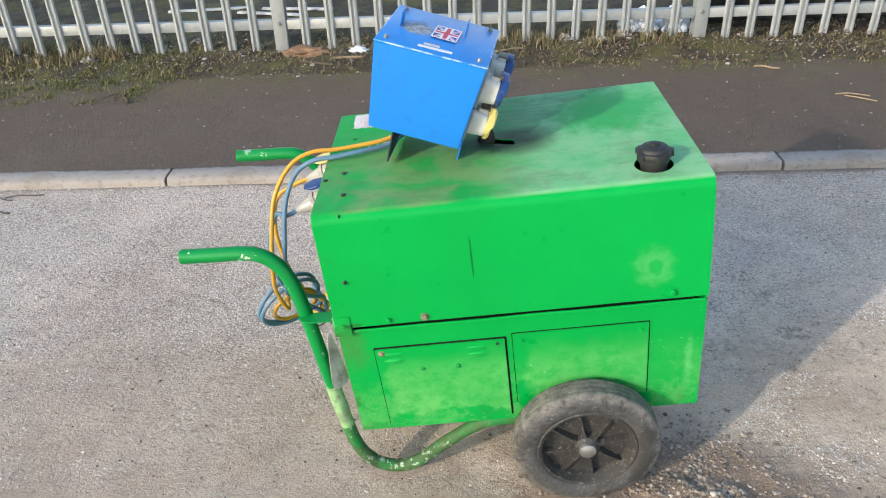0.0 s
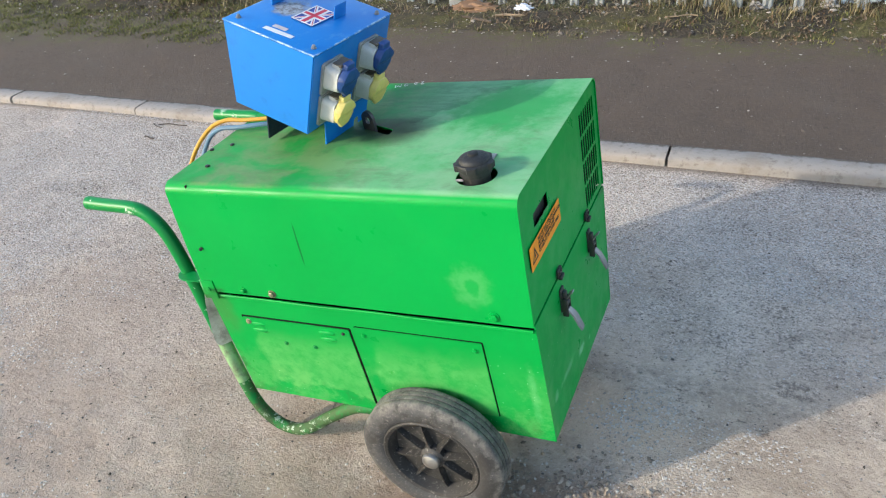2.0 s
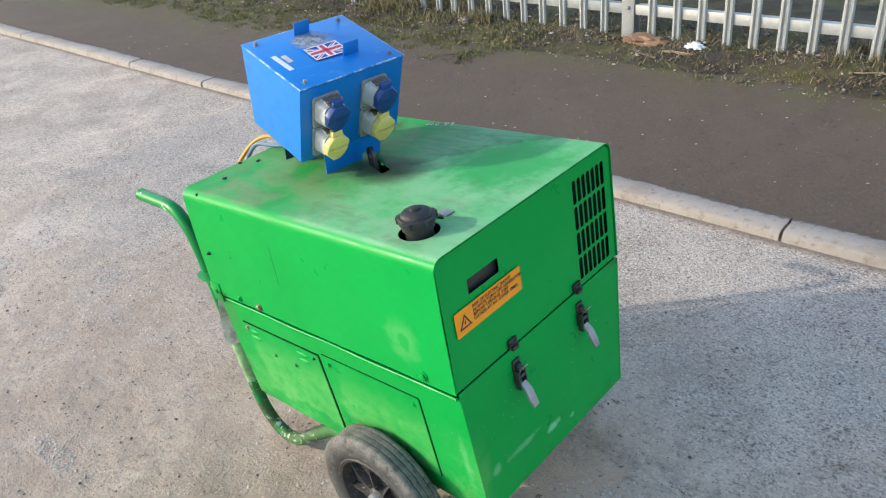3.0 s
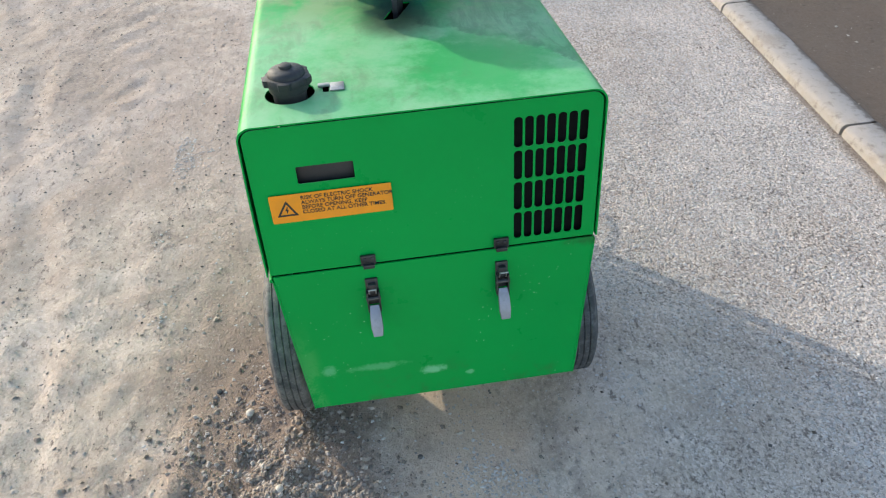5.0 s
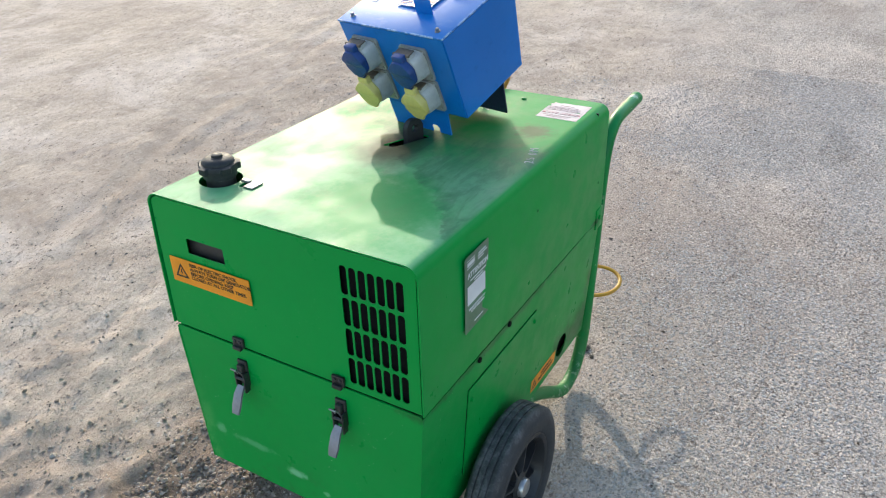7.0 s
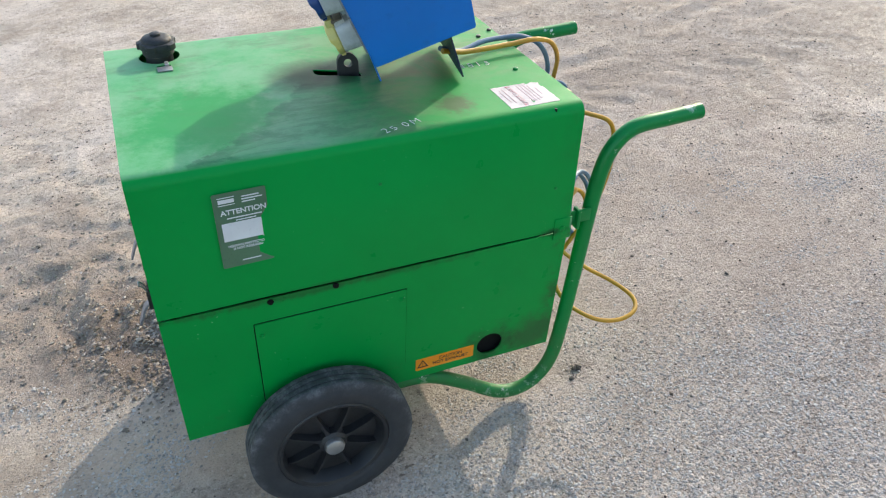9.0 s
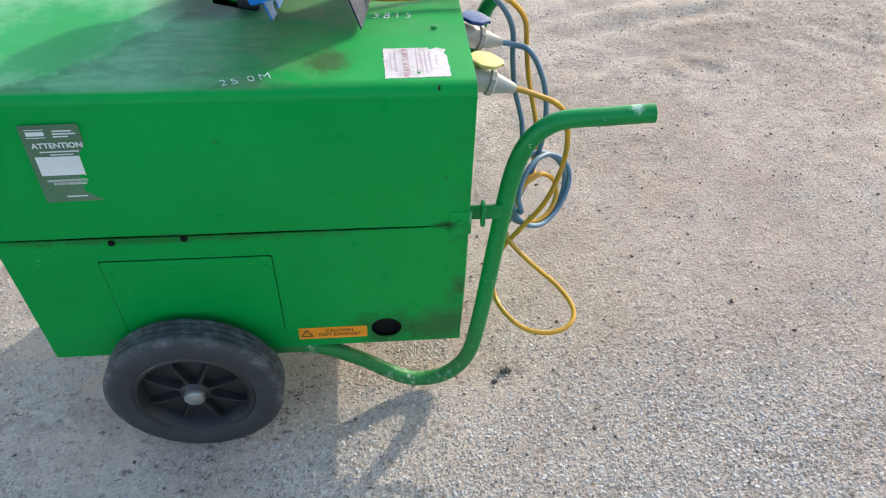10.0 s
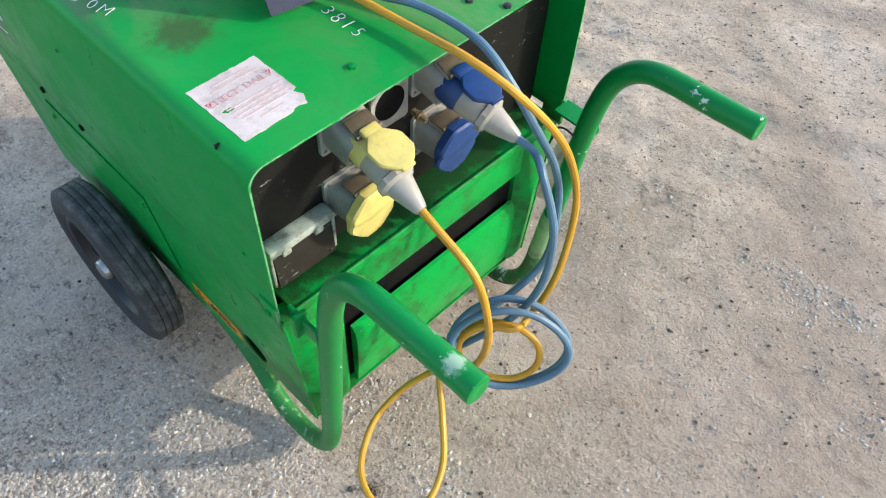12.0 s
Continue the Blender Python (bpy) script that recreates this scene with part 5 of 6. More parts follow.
def handwriting(text, size, m, label):
    """Uneven pen strokes, letter by letter, in one mesh."""
    bm = bmesh.new()
    x = 0.0
    for k, ch in enumerate(text):
        if ch == " ":
            x += size * 0.30
            continue
        cu = bpy.data.curves.new("letter", "FONT")
        cu.body, cu.size, cu.extrude, cu.offset = ch, size, 0.0003, -0.0007
        tmp = bpy.data.objects.new("letter", cu)
        me = bpy.data.meshes.new_from_object(tmp)
        bpy.data.objects.remove(tmp)
        s_ = random.uniform(0.85, 1.1)
        me.transform(pose(x, random.uniform(-0.08, 0.08) * size, 0, 0, 0, random.uniform(-9, 9)) @ Matrix.Diagonal((s_, random.uniform(0.85, 1.1), 1, 1)))
        bm.from_mesh(me)
        bpy.data.meshes.remove(me)
        x += size * (0.95 if ch in "M" else 0.66) * s_
    bmesh.ops.translate(bm, verts=bm.verts, vec=(-x / 2, -size * 0.35, 0))
    ob = part("paint_mark", bm, WHITE, gen, label)
    ob.matrix_basis = m


handwriting("25 0M", 0.025, face((-0.058, 0.256, TOP + 0.0006), (-1, -0.30, 0), (0.30, -1, 0)), "hand-written white paint pen mark")
handwriting("3815", 0.028, face((-0.287, 0.050, TOP + 0.0006), (-1, 0.02, 0), (0, -1, 0)), "hand-written white paint pen mark")

# pale card tag tied to the handle strap
TAG = plain("pale_card", (0.40, 0.385, 0.315), 0.7, 0, 0.3, 60, 0.6)
TAPE = plain("faded_green_tape", (0.19, 0.33, 0.15), 0.65, 0, 0.3, 70, 0.7)
bm = bmesh.new()
tube(bm, [(-0.4590, -0.258, -0.190), (-0.4545, -0.258, -0.235), (-0.4515, -0.258, -0.266)], 0.0174, 16, 4)
tube(bm, [(-0.4550, -0.258, -0.230), (-0.4515, -0.258, -0.266), (-0.4482, -0.258, -0.298), (-0.4446, -0.258, -0.322)], 0.0169, 16, 4)
part("tape_wrap", bm, TAPE, gen, "faded pale green tape wound round the leg")

bm = bmesh.new()
loft(bm, [[(u0, w0, v), (u1, w1, v), (u1 + 0.001, w1 - 0.001, v), (u0 + 0.001, w0 - 0.001, v)] for v, u0, u1, w0, w1 in (
    (-0.030, -0.437, -0.430, -0.275, -0.270), (-0.055, -0.440, -0.427, -0.281, -0.267), (-0.110, -0.445, -0.421, -0.288, -0.261),
    (-0.155, -0.448, -0.417, -0.292, -0.257), (-0.176, -0.447, -0.417, -0.291, -0.257), (-0.184, -0.441, -0.424, -0.285, -0.264))])
part("wedged_tag", bm, TAG, gen, "pale grubby card tag tied to the handle strap")

# ---- blue socket box standing on the hood ----
e1, e2 = Vector((0.937, -0.143, -0.324)), Vector((0.138, 0.992, -0.007))
BOXM = BODY @ face((-0.109, -0.008, 0.544), e1, e2)
bx = tagged(new("socket_box"), "blue painted steel socket box tilted on the generator hood", "transformer")
bx.matrix_basis = BOXM
A, B, A2, D = 0.119, 0.1335, 0.100, -0.190
bm = bmesh.new()
loft(bm, [[(-a, -b, z), (a, -b, z), (a, b, z), (-a, b, z)] for a, b, z in ((A2, B - 0.001, D), (A - 0.001, B - 0.001, -0.003))])
bmesh.ops.bevel(bm, geom=bm.edges[:], offset=0.002, segments=2, affect="EDGES")
part("case", bm, BLUE, bx, "bright blue folded steel case")
bm = bmesh.new()
box(bm, -A, A, -B, B, -0.0035, 0.0, 0.0012)
part("top_plate", bm, BLUE_TOP, bx, "blue top plate, rubbed grey under the handle")
for x in (-0.098, 0.098):
    for y in (-0.108, 0.108):
        bm = bmesh.new()
        lathe(bm, [(0.006, 0), (0.006, 0.0012), (0.004, 0.0018), (0.004, 0.006), (0.0025, 0.0075)], pose(x, y, 0), 8)
        part("screw", bm, STEEL, bx)
# strap handle: two upright ends and a flat strip lying on the top plate
for x, y in ((-0.088, 0.004), (0.050, 0.040)):
    bm = bmesh.new()
    box(bm, x - 0.0015, x + 0.0015, y - 0.020, y + 0.020, 0.0, 0.030, 0.001)
    part("handle_end", bm, BLUE, bx, "bent blue carrying handle end")
# flag sticker
bm = bmesh.new()
FW, FH = 0.082, 0.056
box(bm, -FW / 2, FW / 2, -FH / 2, FH / 2, 0, 0.0006)
flag = part("flag_sticker", bm, ROYAL, bx, "union flag sticker")
flag.matrix_basis = face((0.012, 0.002, 0.0018), (0.03, 1, 0), (-1, 0.03, 0))


def stripe(x0, y0, x1, y1, wd, mat, z):
    a, b = Vector((x0, y0)), Vector((x1, y1))
    d = (b - a).normalized()
    n = Vector((-d.y, d.x)) * wd / 2
    bm = bmesh.new()
    pts = []
    for p in (a - n, b - n, b + n, a + n):
        pts.append((max(-FW / 2, min(FW / 2, p.x)), max(-FH / 2, min(FH / 2, p.y))))
    plate(bm, pts, [], 0.0004, lambda u, v, h: Vector((u, v, z + h)))
    part("flag_stripe", bm, mat, flag)


for q, (x0, y0, x1, y1) in enumerate(((-0.041, -0.028, 0.041, 0.028), (-0.041, 0.028, 0.041, -0.028))):
    stripe(x0, y0, x1, y1, 0.014, WHITE, 0.0010)
    stripe(x0, y0, x1, y1, 0.0036, RED, 0.0013)
for x0, y0, x1, y1 in ((-FW / 2, 0, FW / 2, 0), (0, -FH / 2, 0, FH / 2)):
    stripe(x0, y0, x1, y1, 0.020, WHITE, 0.0016)
    stripe(x0, y0, x1, y1, 0.009, RED, 0.0019)
for x0, y0, x1, y1 in ((-FW / 2, FH / 2 - 0.001, FW / 2, FH / 2 - 0.001), (-FW / 2, -FH / 2 + 0.001, FW / 2, -FH / 2 + 0.001), (-FW / 2 + 0.001, -FH / 2, -FW / 2 + 0.001, FH / 2), (FW / 2 - 0.001, -FH / 2, FW / 2 - 0.001, FH / 2)):
    stripe(x0, y0, x1, y1, 0.003, WHITE, 0.0021)
for x, y, wd in ((0.004, -0.103, 0.072), (-0.006, -0.085, 0.034)):
    bm = bmesh.new()
    box(bm, -wd / 2, wd / 2, -0.006, 0.006, 0, 0.0006)
    ob = part("rating_label", bm, WHITE if wd > 0.05 else PAPER, bx, "narrow white rating label")
    ob.matrix_basis = pose(x, y, 0.0004, 0, 0, 2)
PALEGREY = plain("pale_grey_plastic", (0.50, 0.50, 0.47), 0.5, 0, 0.15, 60, 0.3)
# slanted front face carries two pairs of sockets
slant = Vector((A - A2, 0, -D)).normalized()
for y, z, mat in ((-0.073, -0.066, NAVY), (0.052, -0.066, NAVY), (-0.073, -0.142, YELLOW), (0.052, -0.142, YELLOW)):
    x = A2 + (A - A2) * (z - D) / -D
    socket(bx, face((x, y, z), (0, 1, 0), slant), PALEGREY, mat, False, -3, 0.034, 0.84)
# feet
FOOT = plain("dark_navy_paint", (0.012, 0.016, 0.05), 0.5)
bm = bmesh.new()
notch = [(0.030, -0.250), (0.030, -0.232), (0.035, -0.226), (0.045, -0.226), (0.050, -0.232), (0.050, -0.250)]
plate(bm, [(-0.075, D + 0.002), (-0.070, -0.249), *notch, (0.078, -0.249), (0.083, D + 0.002)], [], 0.003, lambda a, b, h: Vector((A2 + 0.002 + h, a, b)))
part("front_foot", bm, BLUE, bx, "blue folded steel foot plate")
bm = bmesh.new()
plate(bm, [(-0.092, D + 0.002), (-0.086, -0.286), (0.108, -0.286), (0.114, D + 0.002)], [], 0.003, lambda a, b, h: Vector((-0.050 + h, a, b)))
part("rear_foot", bm, FOOT, bx, "dark steel rear foot plate")

# ---- two leads looped from the box to the generator's sockets ----
def plug(parent, p, d, collar):
    m = along(p, d)
    bm = bmesh.new()
    lathe(bm, [(0.021, -0.030), (0.0255, -0.020), (0.0255, 0.004), (0.0235, 0.008)], m, 28)
    part("collar", bm, collar, parent)
    bm = bmesh.new()
    lathe(bm, [(0.0235, 0.006), (0.024, 0.016), (0.022, 0.034), (0.0215, 0.040), (0.0245, 0.042), (0.0245, 0.050), (0.019, 0.054), (0.015, 0.070), (0.009, 0.092), (0.007, 0.095)], m, 28, lambda a, h: 1 + (0.05 * math.cos(a * 10) if 0.041 < h < 0.051 else 0))
    part("plug_body", bm, PLUG, parent, "cloudy clear plastic plug body")


def wb(u, w, v):
    return BODY @ Vector((u, w, v))


yl = tagged(new("yellow_lead"), "yellow power lead with clear plug, hanging off the generator", "power lead")
yl.matrix_basis = Matrix.Translation((-0.47, 1.66, 0.19))
py0, py1 = wb(-0.412, 0.122, 0.202), wb(-0.517, 0.127, 0.170)
dy = (py1 - py0).normalized()
bl = tagged(new("blue_lead"), "blue power lead with clear plug, coiled below the handles", "power lead")
bl.matrix_basis = Matrix.Translation((-0.47, 1.62, 0.19))
pb0, pb1 = wb(-0.412, -0.030, 0.202), wb(-0.510, -0.046, 0.172)
db = (pb1 - pb0).normalized()


def local(ob, pts):
    off = ob.matrix_basis.translation
    return [Vector(p) - off for p in pts]


def ring_pts(c, r1, r2, a0, a1, n, lift=0.0):
    """Turns of a hanging coil, seen broadside from the handle side."""
    ax, ay = Vector((-0.79, -0.61, 0.0)), Vector((0.18, -0.22, 0.96))
    nrm = ax.cross(ay)
    pts = []
    for k in range(n + 1):
        a = radians(a0 + (a1 - a0) * k / n)
        g = 1 + 0.05 * math.sin(0.37 * k) + 0.03 * math.sin(0.9 * k + 1)
        pts.append(Vector(c) + ax * r1 * g * math.cos(a) + ay * r2 * (2 - g) * math.sin(a) + nrm * (lift * (k / n) + 0.007 * math.sin(0.5 * k)))
    return pts


plug(yl, local(yl, [py0])[0], dy, YELLOW)
plug(bl, local(bl, [pb0])[0], db, NAVY)
y_end = py0 + dy * 0.093
b_end = pb0 + db * 0.093
yellow_path = [y_end, y_end + dy * 0.03, (-0.495, 1.767, 0.615), (-0.512, 1.760, 0.54), (-0.505, 1.752, 0.46), (-0.475, 1.745, 0.37), (-0.425, 1.742, 0.30), (-0.385, 1.746, 0.25),
               (-0.358, 1.790, 0.212), (-0.362, 1.855, 0.196), (-0.400, 1.915, 0.186), (-0.450, 1.938, 0.183), (-0.498, 1.928, 0.185), (-0.518, 1.888, 0.190), (-0.496, 1.830, 0.202), (-0.448, 1.783, 0.228), (-0.402, 1.745, 0.268), (-0.390, 1.722, 0.305)]
yellow_path += ring_pts((-0.458, 1.668, 0.325), 0.060, 0.053, 160, -290, 10, 0.03)
yellow_path += [(-0.470, 1.62, 0.36), (-0.482, 1.58, 0.44), (-0.470, 1.541, 0.536), (-0.462, 1.553, 0.625), (-0.452, 1.592, 0.706), (-0.415, 1.632, 0.768), (-0.365, 1.650, 0.793), (-0.31, 1.656, 0.797), (-0.25, 1.665, 0.803), (-0.19, 1.676, 0.812), (-0.14, 1.69, 0.83)]
blue_path = [b_end, b_end + db * 0.03, (-0.462, 1.612, 0.645), (-0.490, 1.615, 0.57), (-0.492, 1.625, 0.48), (-0.470, 1.645, 0.40), (-0.425, 1.68, 0.325), (-0.395, 1.705, 0.29)]
blue_path += ring_pts((-0.466, 1.660, 0.342), 0.086, 0.076, 185, 905, 30, 0.035)
blue_path += [(-0.400, 1.692, 0.35), (-0.43, 1.645, 0.385), (-0.452, 1.575, 0.44), (-0.440, 1.540, 0.52), (-0.434, 1.550, 0.60), (-0.428, 1.592, 0.69), (-0.400, 1.612, 0.755), (-0.355, 1.614, 0.788), (-0.30, 1.616, 0.797), (-0.25, 1.628, 0.803), (-0.19, 1.655, 0.806), (-0.14, 1.675, 0.83)]
bm = bmesh.new()
tube(bm, local(yl, yellow_path), 0.0053, 10, 6)
part("cable", bm, CAB_Y, yl)
bm = bmesh.new()
tube(bm, local(bl, blue_path), 0.0056, 10, 6)
part("cable", bm, CAB_B, bl)

# cable ties
for k, (p, r) in enumerate((((-0.392, 1.712, 0.30), 0.016), ((-0.34, 1.397, 0.50), 0.021))):
    bm = bmesh.new()
    tube(bm, [Vector(p) + Vector((r * math.cos(a), 0.3 * r * math.sin(a), r * math.sin(a))) for a in (2 * math.pi * q / 12 for q in range(12))] + [Vector(p) + Vector((r, 0, 0)), Vector(p) + Vector((r * 1.4, 0.01, -0.03))], 0.0018, 6, 3)
    tagged(part("cable_tie", bm, BLACK), "black cable tie round the cable coil" if k == 0 else "black cable tie round the handle bracket", "cable tie")

# ---- loose grit and stones ----
def scatter(name, count, spot, size, material, label, category, flat=0.7, base=lambda x, y: 0.0):
    """Many small uneven stones as one mesh."""
    verts, faces = [], []
    shape = [(1, 0, 0), (-1, 0, 0), (0, 1, 0), (0, -1, 0), (0, 0, 1), (0, 0, -1), (0.6, 0.6, 0.5), (-0.6, 0.6, 0.45)]
    tri = [(0, 6, 4), (0, 2, 6), (6, 2, 7), (6, 7, 4), (7, 2, 1), (7, 1, 4), (4, 1, 3), (4, 3, 0), (0, 5, 2), (2, 5, 1), (1, 5, 3), (3, 5, 0)]
    for _ in range(count):
        x, y = spot()
        s = size()
        turn = random.uniform(0, 6.283)
        c, sn = math.cos(turn), math.sin(turn)
        kx, ky, kz = random.uniform(0.7, 1.3), random.uniform(0.6, 1.1), random.uniform(0.5, 1.0) * flat
        at = len(verts)
        z = base(x, y)
        for a, b, h in shape:
            j = random.uniform(0.75, 1.25)
            a, b, h = a * kx * j, b * ky * j, h * kz * j
            verts.append((x + s * (a * c - b * sn), y + s * (a * sn + b * c), z + s * (h + kz * 0.45)))
        faces += [tuple(i + at for i in f) for f in tri]
    me = bpy.data.meshes.new(name)
    me.from_pydata(verts, [], faces)
    me.materials.append(material)
    ob = new(name, me)
    return tagged(ob, label, category, kind="stuff")


def chippings(count):
    """The stone heads of the bare road surface, half sunk in it, thinning out under the dust."""
    rng = np.random.default_rng(5)
    n = count * 3
    x, y = rng.uniform(-2.7, 1.9, n), rng.uniform(0.9, 3.06, n)
    drift = np.array([noise.noise(Vector((a * 1.3, b * 1.6, 2))) + 0.6 * noise.noise(Vector((a * 5, b * 6, 7))) for a, b in zip(x, y)])
    keep = np.clip((y - 0.15 * x + 1.5 * drift - 1.75) / 0.8, 0.02, 1.0) * np.clip(3.0 - 0.7 * np.abs(x + 0.5), 0.25, 1.0) > rng.random(n)
    x, y = x[keep][:count], y[keep][:count]
    n = len(x)
    shape = np.array([(1, 0, 0), (-1, 0, 0), (0, 1, 0), (0, -1, 0), (0.45, 0.4, 0.8), (-0.5, 0.35, 0.7), (0.05, -0.55, 0.75)])
    tri = np.array([(0, 2, 4), (2, 5, 4), (2, 1, 5), (1, 6, 5), (1, 3, 6), (3, 0, 6), (0, 4, 6), (4, 5, 6)])
    size, turn = rng.choice((0.0022, 0.0028, 0.0034, 0.0042, 0.0052), n) * rng.uniform(0.8, 1.2, n), rng.uniform(0, 6.283, n)
    pts = shape[None] * rng.uniform(0.7, 1.25, (n, 7, 3)) * np.stack((rng.uniform(0.9, 1.3, n), rng.uniform(0.7, 1.0, n), rng.uniform(0.45, 0.80, n)), -1)[:, None]
    c, q = np.cos(turn)[:, None], np.sin(turn)[:, None]
    ground = np.array([road_height(a, b) for a, b in zip(x, y)]) - 0.0006
    out = np.stack((pts[..., 0] * c - pts[..., 1] * q, pts[..., 0] * q + pts[..., 1] * c, pts[..., 2]), -1) * size[:, None, None]
    out += np.stack((x, y, ground), -1)[:, None]
    me = bpy.data.meshes.new("chippings")
    me.from_pydata(out.reshape(-1, 3).tolist(), [], (tri[None] + 7 * np.arange(n)[:, None, None]).reshape(-1, 3).tolist())
    me.materials.append(varied("stone_chippings", [(0.40, 0.36, 0.325), (0.46, 0.415, 0.375), (0.50, 0.455, 0.413), (0.57, 0.52, 0.475), (0.45, 0.388, 0.338), (0.30, 0.262, 0.235)], 0.85))
    return tagged(new("chippings", me), "pale stone chippings set in the worn road surface", "road surface", kind="stuff")


chippings(95000)
STONES = varied("loose_stones", [(0.16, 0.135, 0.115), (0.26, 0.225, 0.19), (0.34, 0.30, 0.26), (0.42, 0.39, 0.35), (0.09, 0.08, 0.072)], 0.9)
DARKGRIT = varied("dark_grit", [(0.18, 0.137, 0.104), (0.25, 0.193, 0.148), (0.33, 0.262, 0.205), (0.17, 0.142, 0.12), (0.41, 0.345, 0.285)], 0.95)


DUSTGRIT = varied("dusty_crumbs", [(0.30, 0.245, 0.19), (0.38, 0.315, 0.25), (0.46, 0.39, 0.315), (0.40, 0.335, 0.27), (0.20, 0.155, 0.12)], 0.95)


def pile_spot():
    while True:
        x, y = random.gauss(0.57, 0.13), random.gauss(1.29, 0.12)
        if 0.12 < x < 1.3 and 0.8 < y < 1.75 and noise.noise(Vector((x * 9, y * 9, 6))) > random.uniform(-0.55, 0.35):
            return x, y


scatter("gravel", 5200, pile_spot, lambda: random.choice((0.0010, 0.0014, 0.0018, 0.0024, 0.003, 0.0045, 0.007)) * random.uniform(0.7, 1.3), DARKGRIT, "loose brown soil and gravel heaped beside the wheel", "gravel", base=road_height)
scatter("gravel", 900, lambda: (random.gauss(0.92, 0.14), random.gauss(0.98, 0.18)), lambda: random.choice((0.0012, 0.0018, 0.0025, 0.0036, 0.0050)) * random.uniform(0.7, 1.3), DUSTGRIT, "loose brown soil and stones strewn over the road", "gravel", base=road_height)
scatter("soil_crumbs", 1500, lambda: (random.gauss(0.80, 0.42), random.gauss(0.80, 0.34)), lambda: random.choice((0.0014, 0.0020, 0.0028, 0.0040, 0.0062)) * random.uniform(0.6, 1.4), DUSTGRIT, "crumbled brown soil trodden over the road", "soil", base=lambda x, y: road_height(x, y) if y < 1.9 else 0.0)
scatter("gravel", 90, lambda: (random.gauss(-0.372, 0.022), random.gauss(1.89, 0.018)), lambda: random.uniform(0.001, 0.003), DARKGRIT, "crumbs of dark soil round the clods", "gravel")
scatter("road_grit", 15000, lambda: (random.uniform(-2.4, 1.8), 3.05 - 3.4 * random.random() ** 0.5), lambda: random.choice((0.0011, 0.0014, 0.0018, 0.0018, 0.0025, 0.0036)) * random.uniform(0.7, 1.5), STONES, "scattered grit and small stones on the road", "grit", base=road_height)


CRUMB = varied("dark_soil_crumbs", [(0.06, 0.045, 0.034), (0.10, 0.076, 0.058), (0.14, 0.105, 0.08)], 0.95)
scatter("soil_crumbs", 1500, lambda: (random.uniform(-2.6, 1.9), random.uniform(-0.6, 3.0)), lambda: random.choice((0.0016, 0.0022, 0.0028, 0.0040)) * random.uniform(0.8, 1.4), CRUMB, "small dark soil crumbs strewn over the road", "soil", base=road_height)


def verge_spot(x0, x1, y0, y1):
    """A world point over a stretch of the verge, with its height."""
    def spot():
        p = STREET @ Vector((random.uniform(x0, x1), random.uniform(y0, y1), 0))
        return p.x, p.y
    return spot


def over_verge(x, y):
    q = STREET.inverted() @ Vector((x, y, 0))
    if q.y < 0.125:
        return 0.0 if q.y < 0 else 0.038
    return max(0.031 if q.y < 1.62 else 0.0, verge_height(q.x, q.y))


scatter("footway_grit", 480, verge_spot(-5, 4, 0.12, 1.4), lambda: random.choice((0.0025, 0.0035, 0.006)) * random.uniform(0.7, 1.5), STONES, "pale grit strewn over the footway", "grit", base=lambda x, y: 0.031)
scatter("soil_crumbs", 1300, verge_spot(-4.5, 4, 0.3, 1.5), lambda: random.choice((0.0025, 0.004, 0.006, 0.009)) * random.uniform(0.6, 1.4), CRUMB, "dark soil crumbs trodden over the footway", "soil", flat=0.4, base=lambda x, y: 0.031)
scatter("verge_stones", 1800, verge_spot(-6, 4, 1.35, 2.1), lambda: random.choice((0.004, 0.005, 0.008, 0.012)) * random.uniform(0.6, 1.4), STONES, "rubble and stones along the fence foot", "stones", base=over_verge)


def blades(name, clumps, per, spread, height, material, label, category, lean=0.5, wide=0.003):
    verts, faces = [], []
    for cx, cy in clumps:
        cz = over_verge(cx, cy) - 0.004
        for _ in range(per):
            x, y = cx + random.gauss(0, spread), cy + random.gauss(0, spread)
            a, h = random.uniform(0, 6.283), height * random.uniform(0.4, 1.2)
            dx, dy = math.cos(a) * h * lean * random.random(), math.sin(a) * h * lean * random.random()
            wx, wy = -math.sin(a) * wide, math.cos(a) * wide
            at = len(verts)
            verts += [(x - wx, y - wy, cz), (x + wx, y + wy, cz), (x + dx * 0.5 + wx * 0.8, y + dy * 0.5 + wy * 0.8, cz + h * 0.65), (x + dx * 0.5 - wx * 0.8, y + dy * 0.5 - wy * 0.8, cz + h * 0.65), (x + dx * 1.4, y + dy * 1.4, cz + h * 0.95)]
            faces += [(at, at + 1, at + 2, at + 3), (at + 3, at + 2, at + 4)]
    me = bpy.data.meshes.new(name)
    me.from_pydata(verts, [], faces)
    me.materials.append(material)
    return tagged(new(name, me), label, category, kind="stuff")


DRY = varied("dry_grass", [(0.20, 0.15, 0.075), (0.12, 0.095, 0.045), (0.26, 0.21, 0.12), (0.09, 0.09, 0.03)], 0.8)
FRESH = varied("green_grass", [(0.100, 0.110, 0.020), (0.14, 0.138, 0.027), (0.19, 0.165, 0.048), (0.060, 0.070, 0.015)], 0.75)
LEAF = varied("dead_leaves", [(0.11, 0.068, 0.036), (0.17, 0.115, 0.065), (0.065, 0.042, 0.026), (0.24, 0.18, 0.12)], 0.8)


def clump_list(n, x0, x1, y0, y1, power=1.0):
    out = []
    for _ in range(n):
        p = STREET @ Vector((random.uniform(x0, x1), y0 + (y1 - y0) * random.random() ** power, 0))
        out.append((p.x, p.y))
    return out


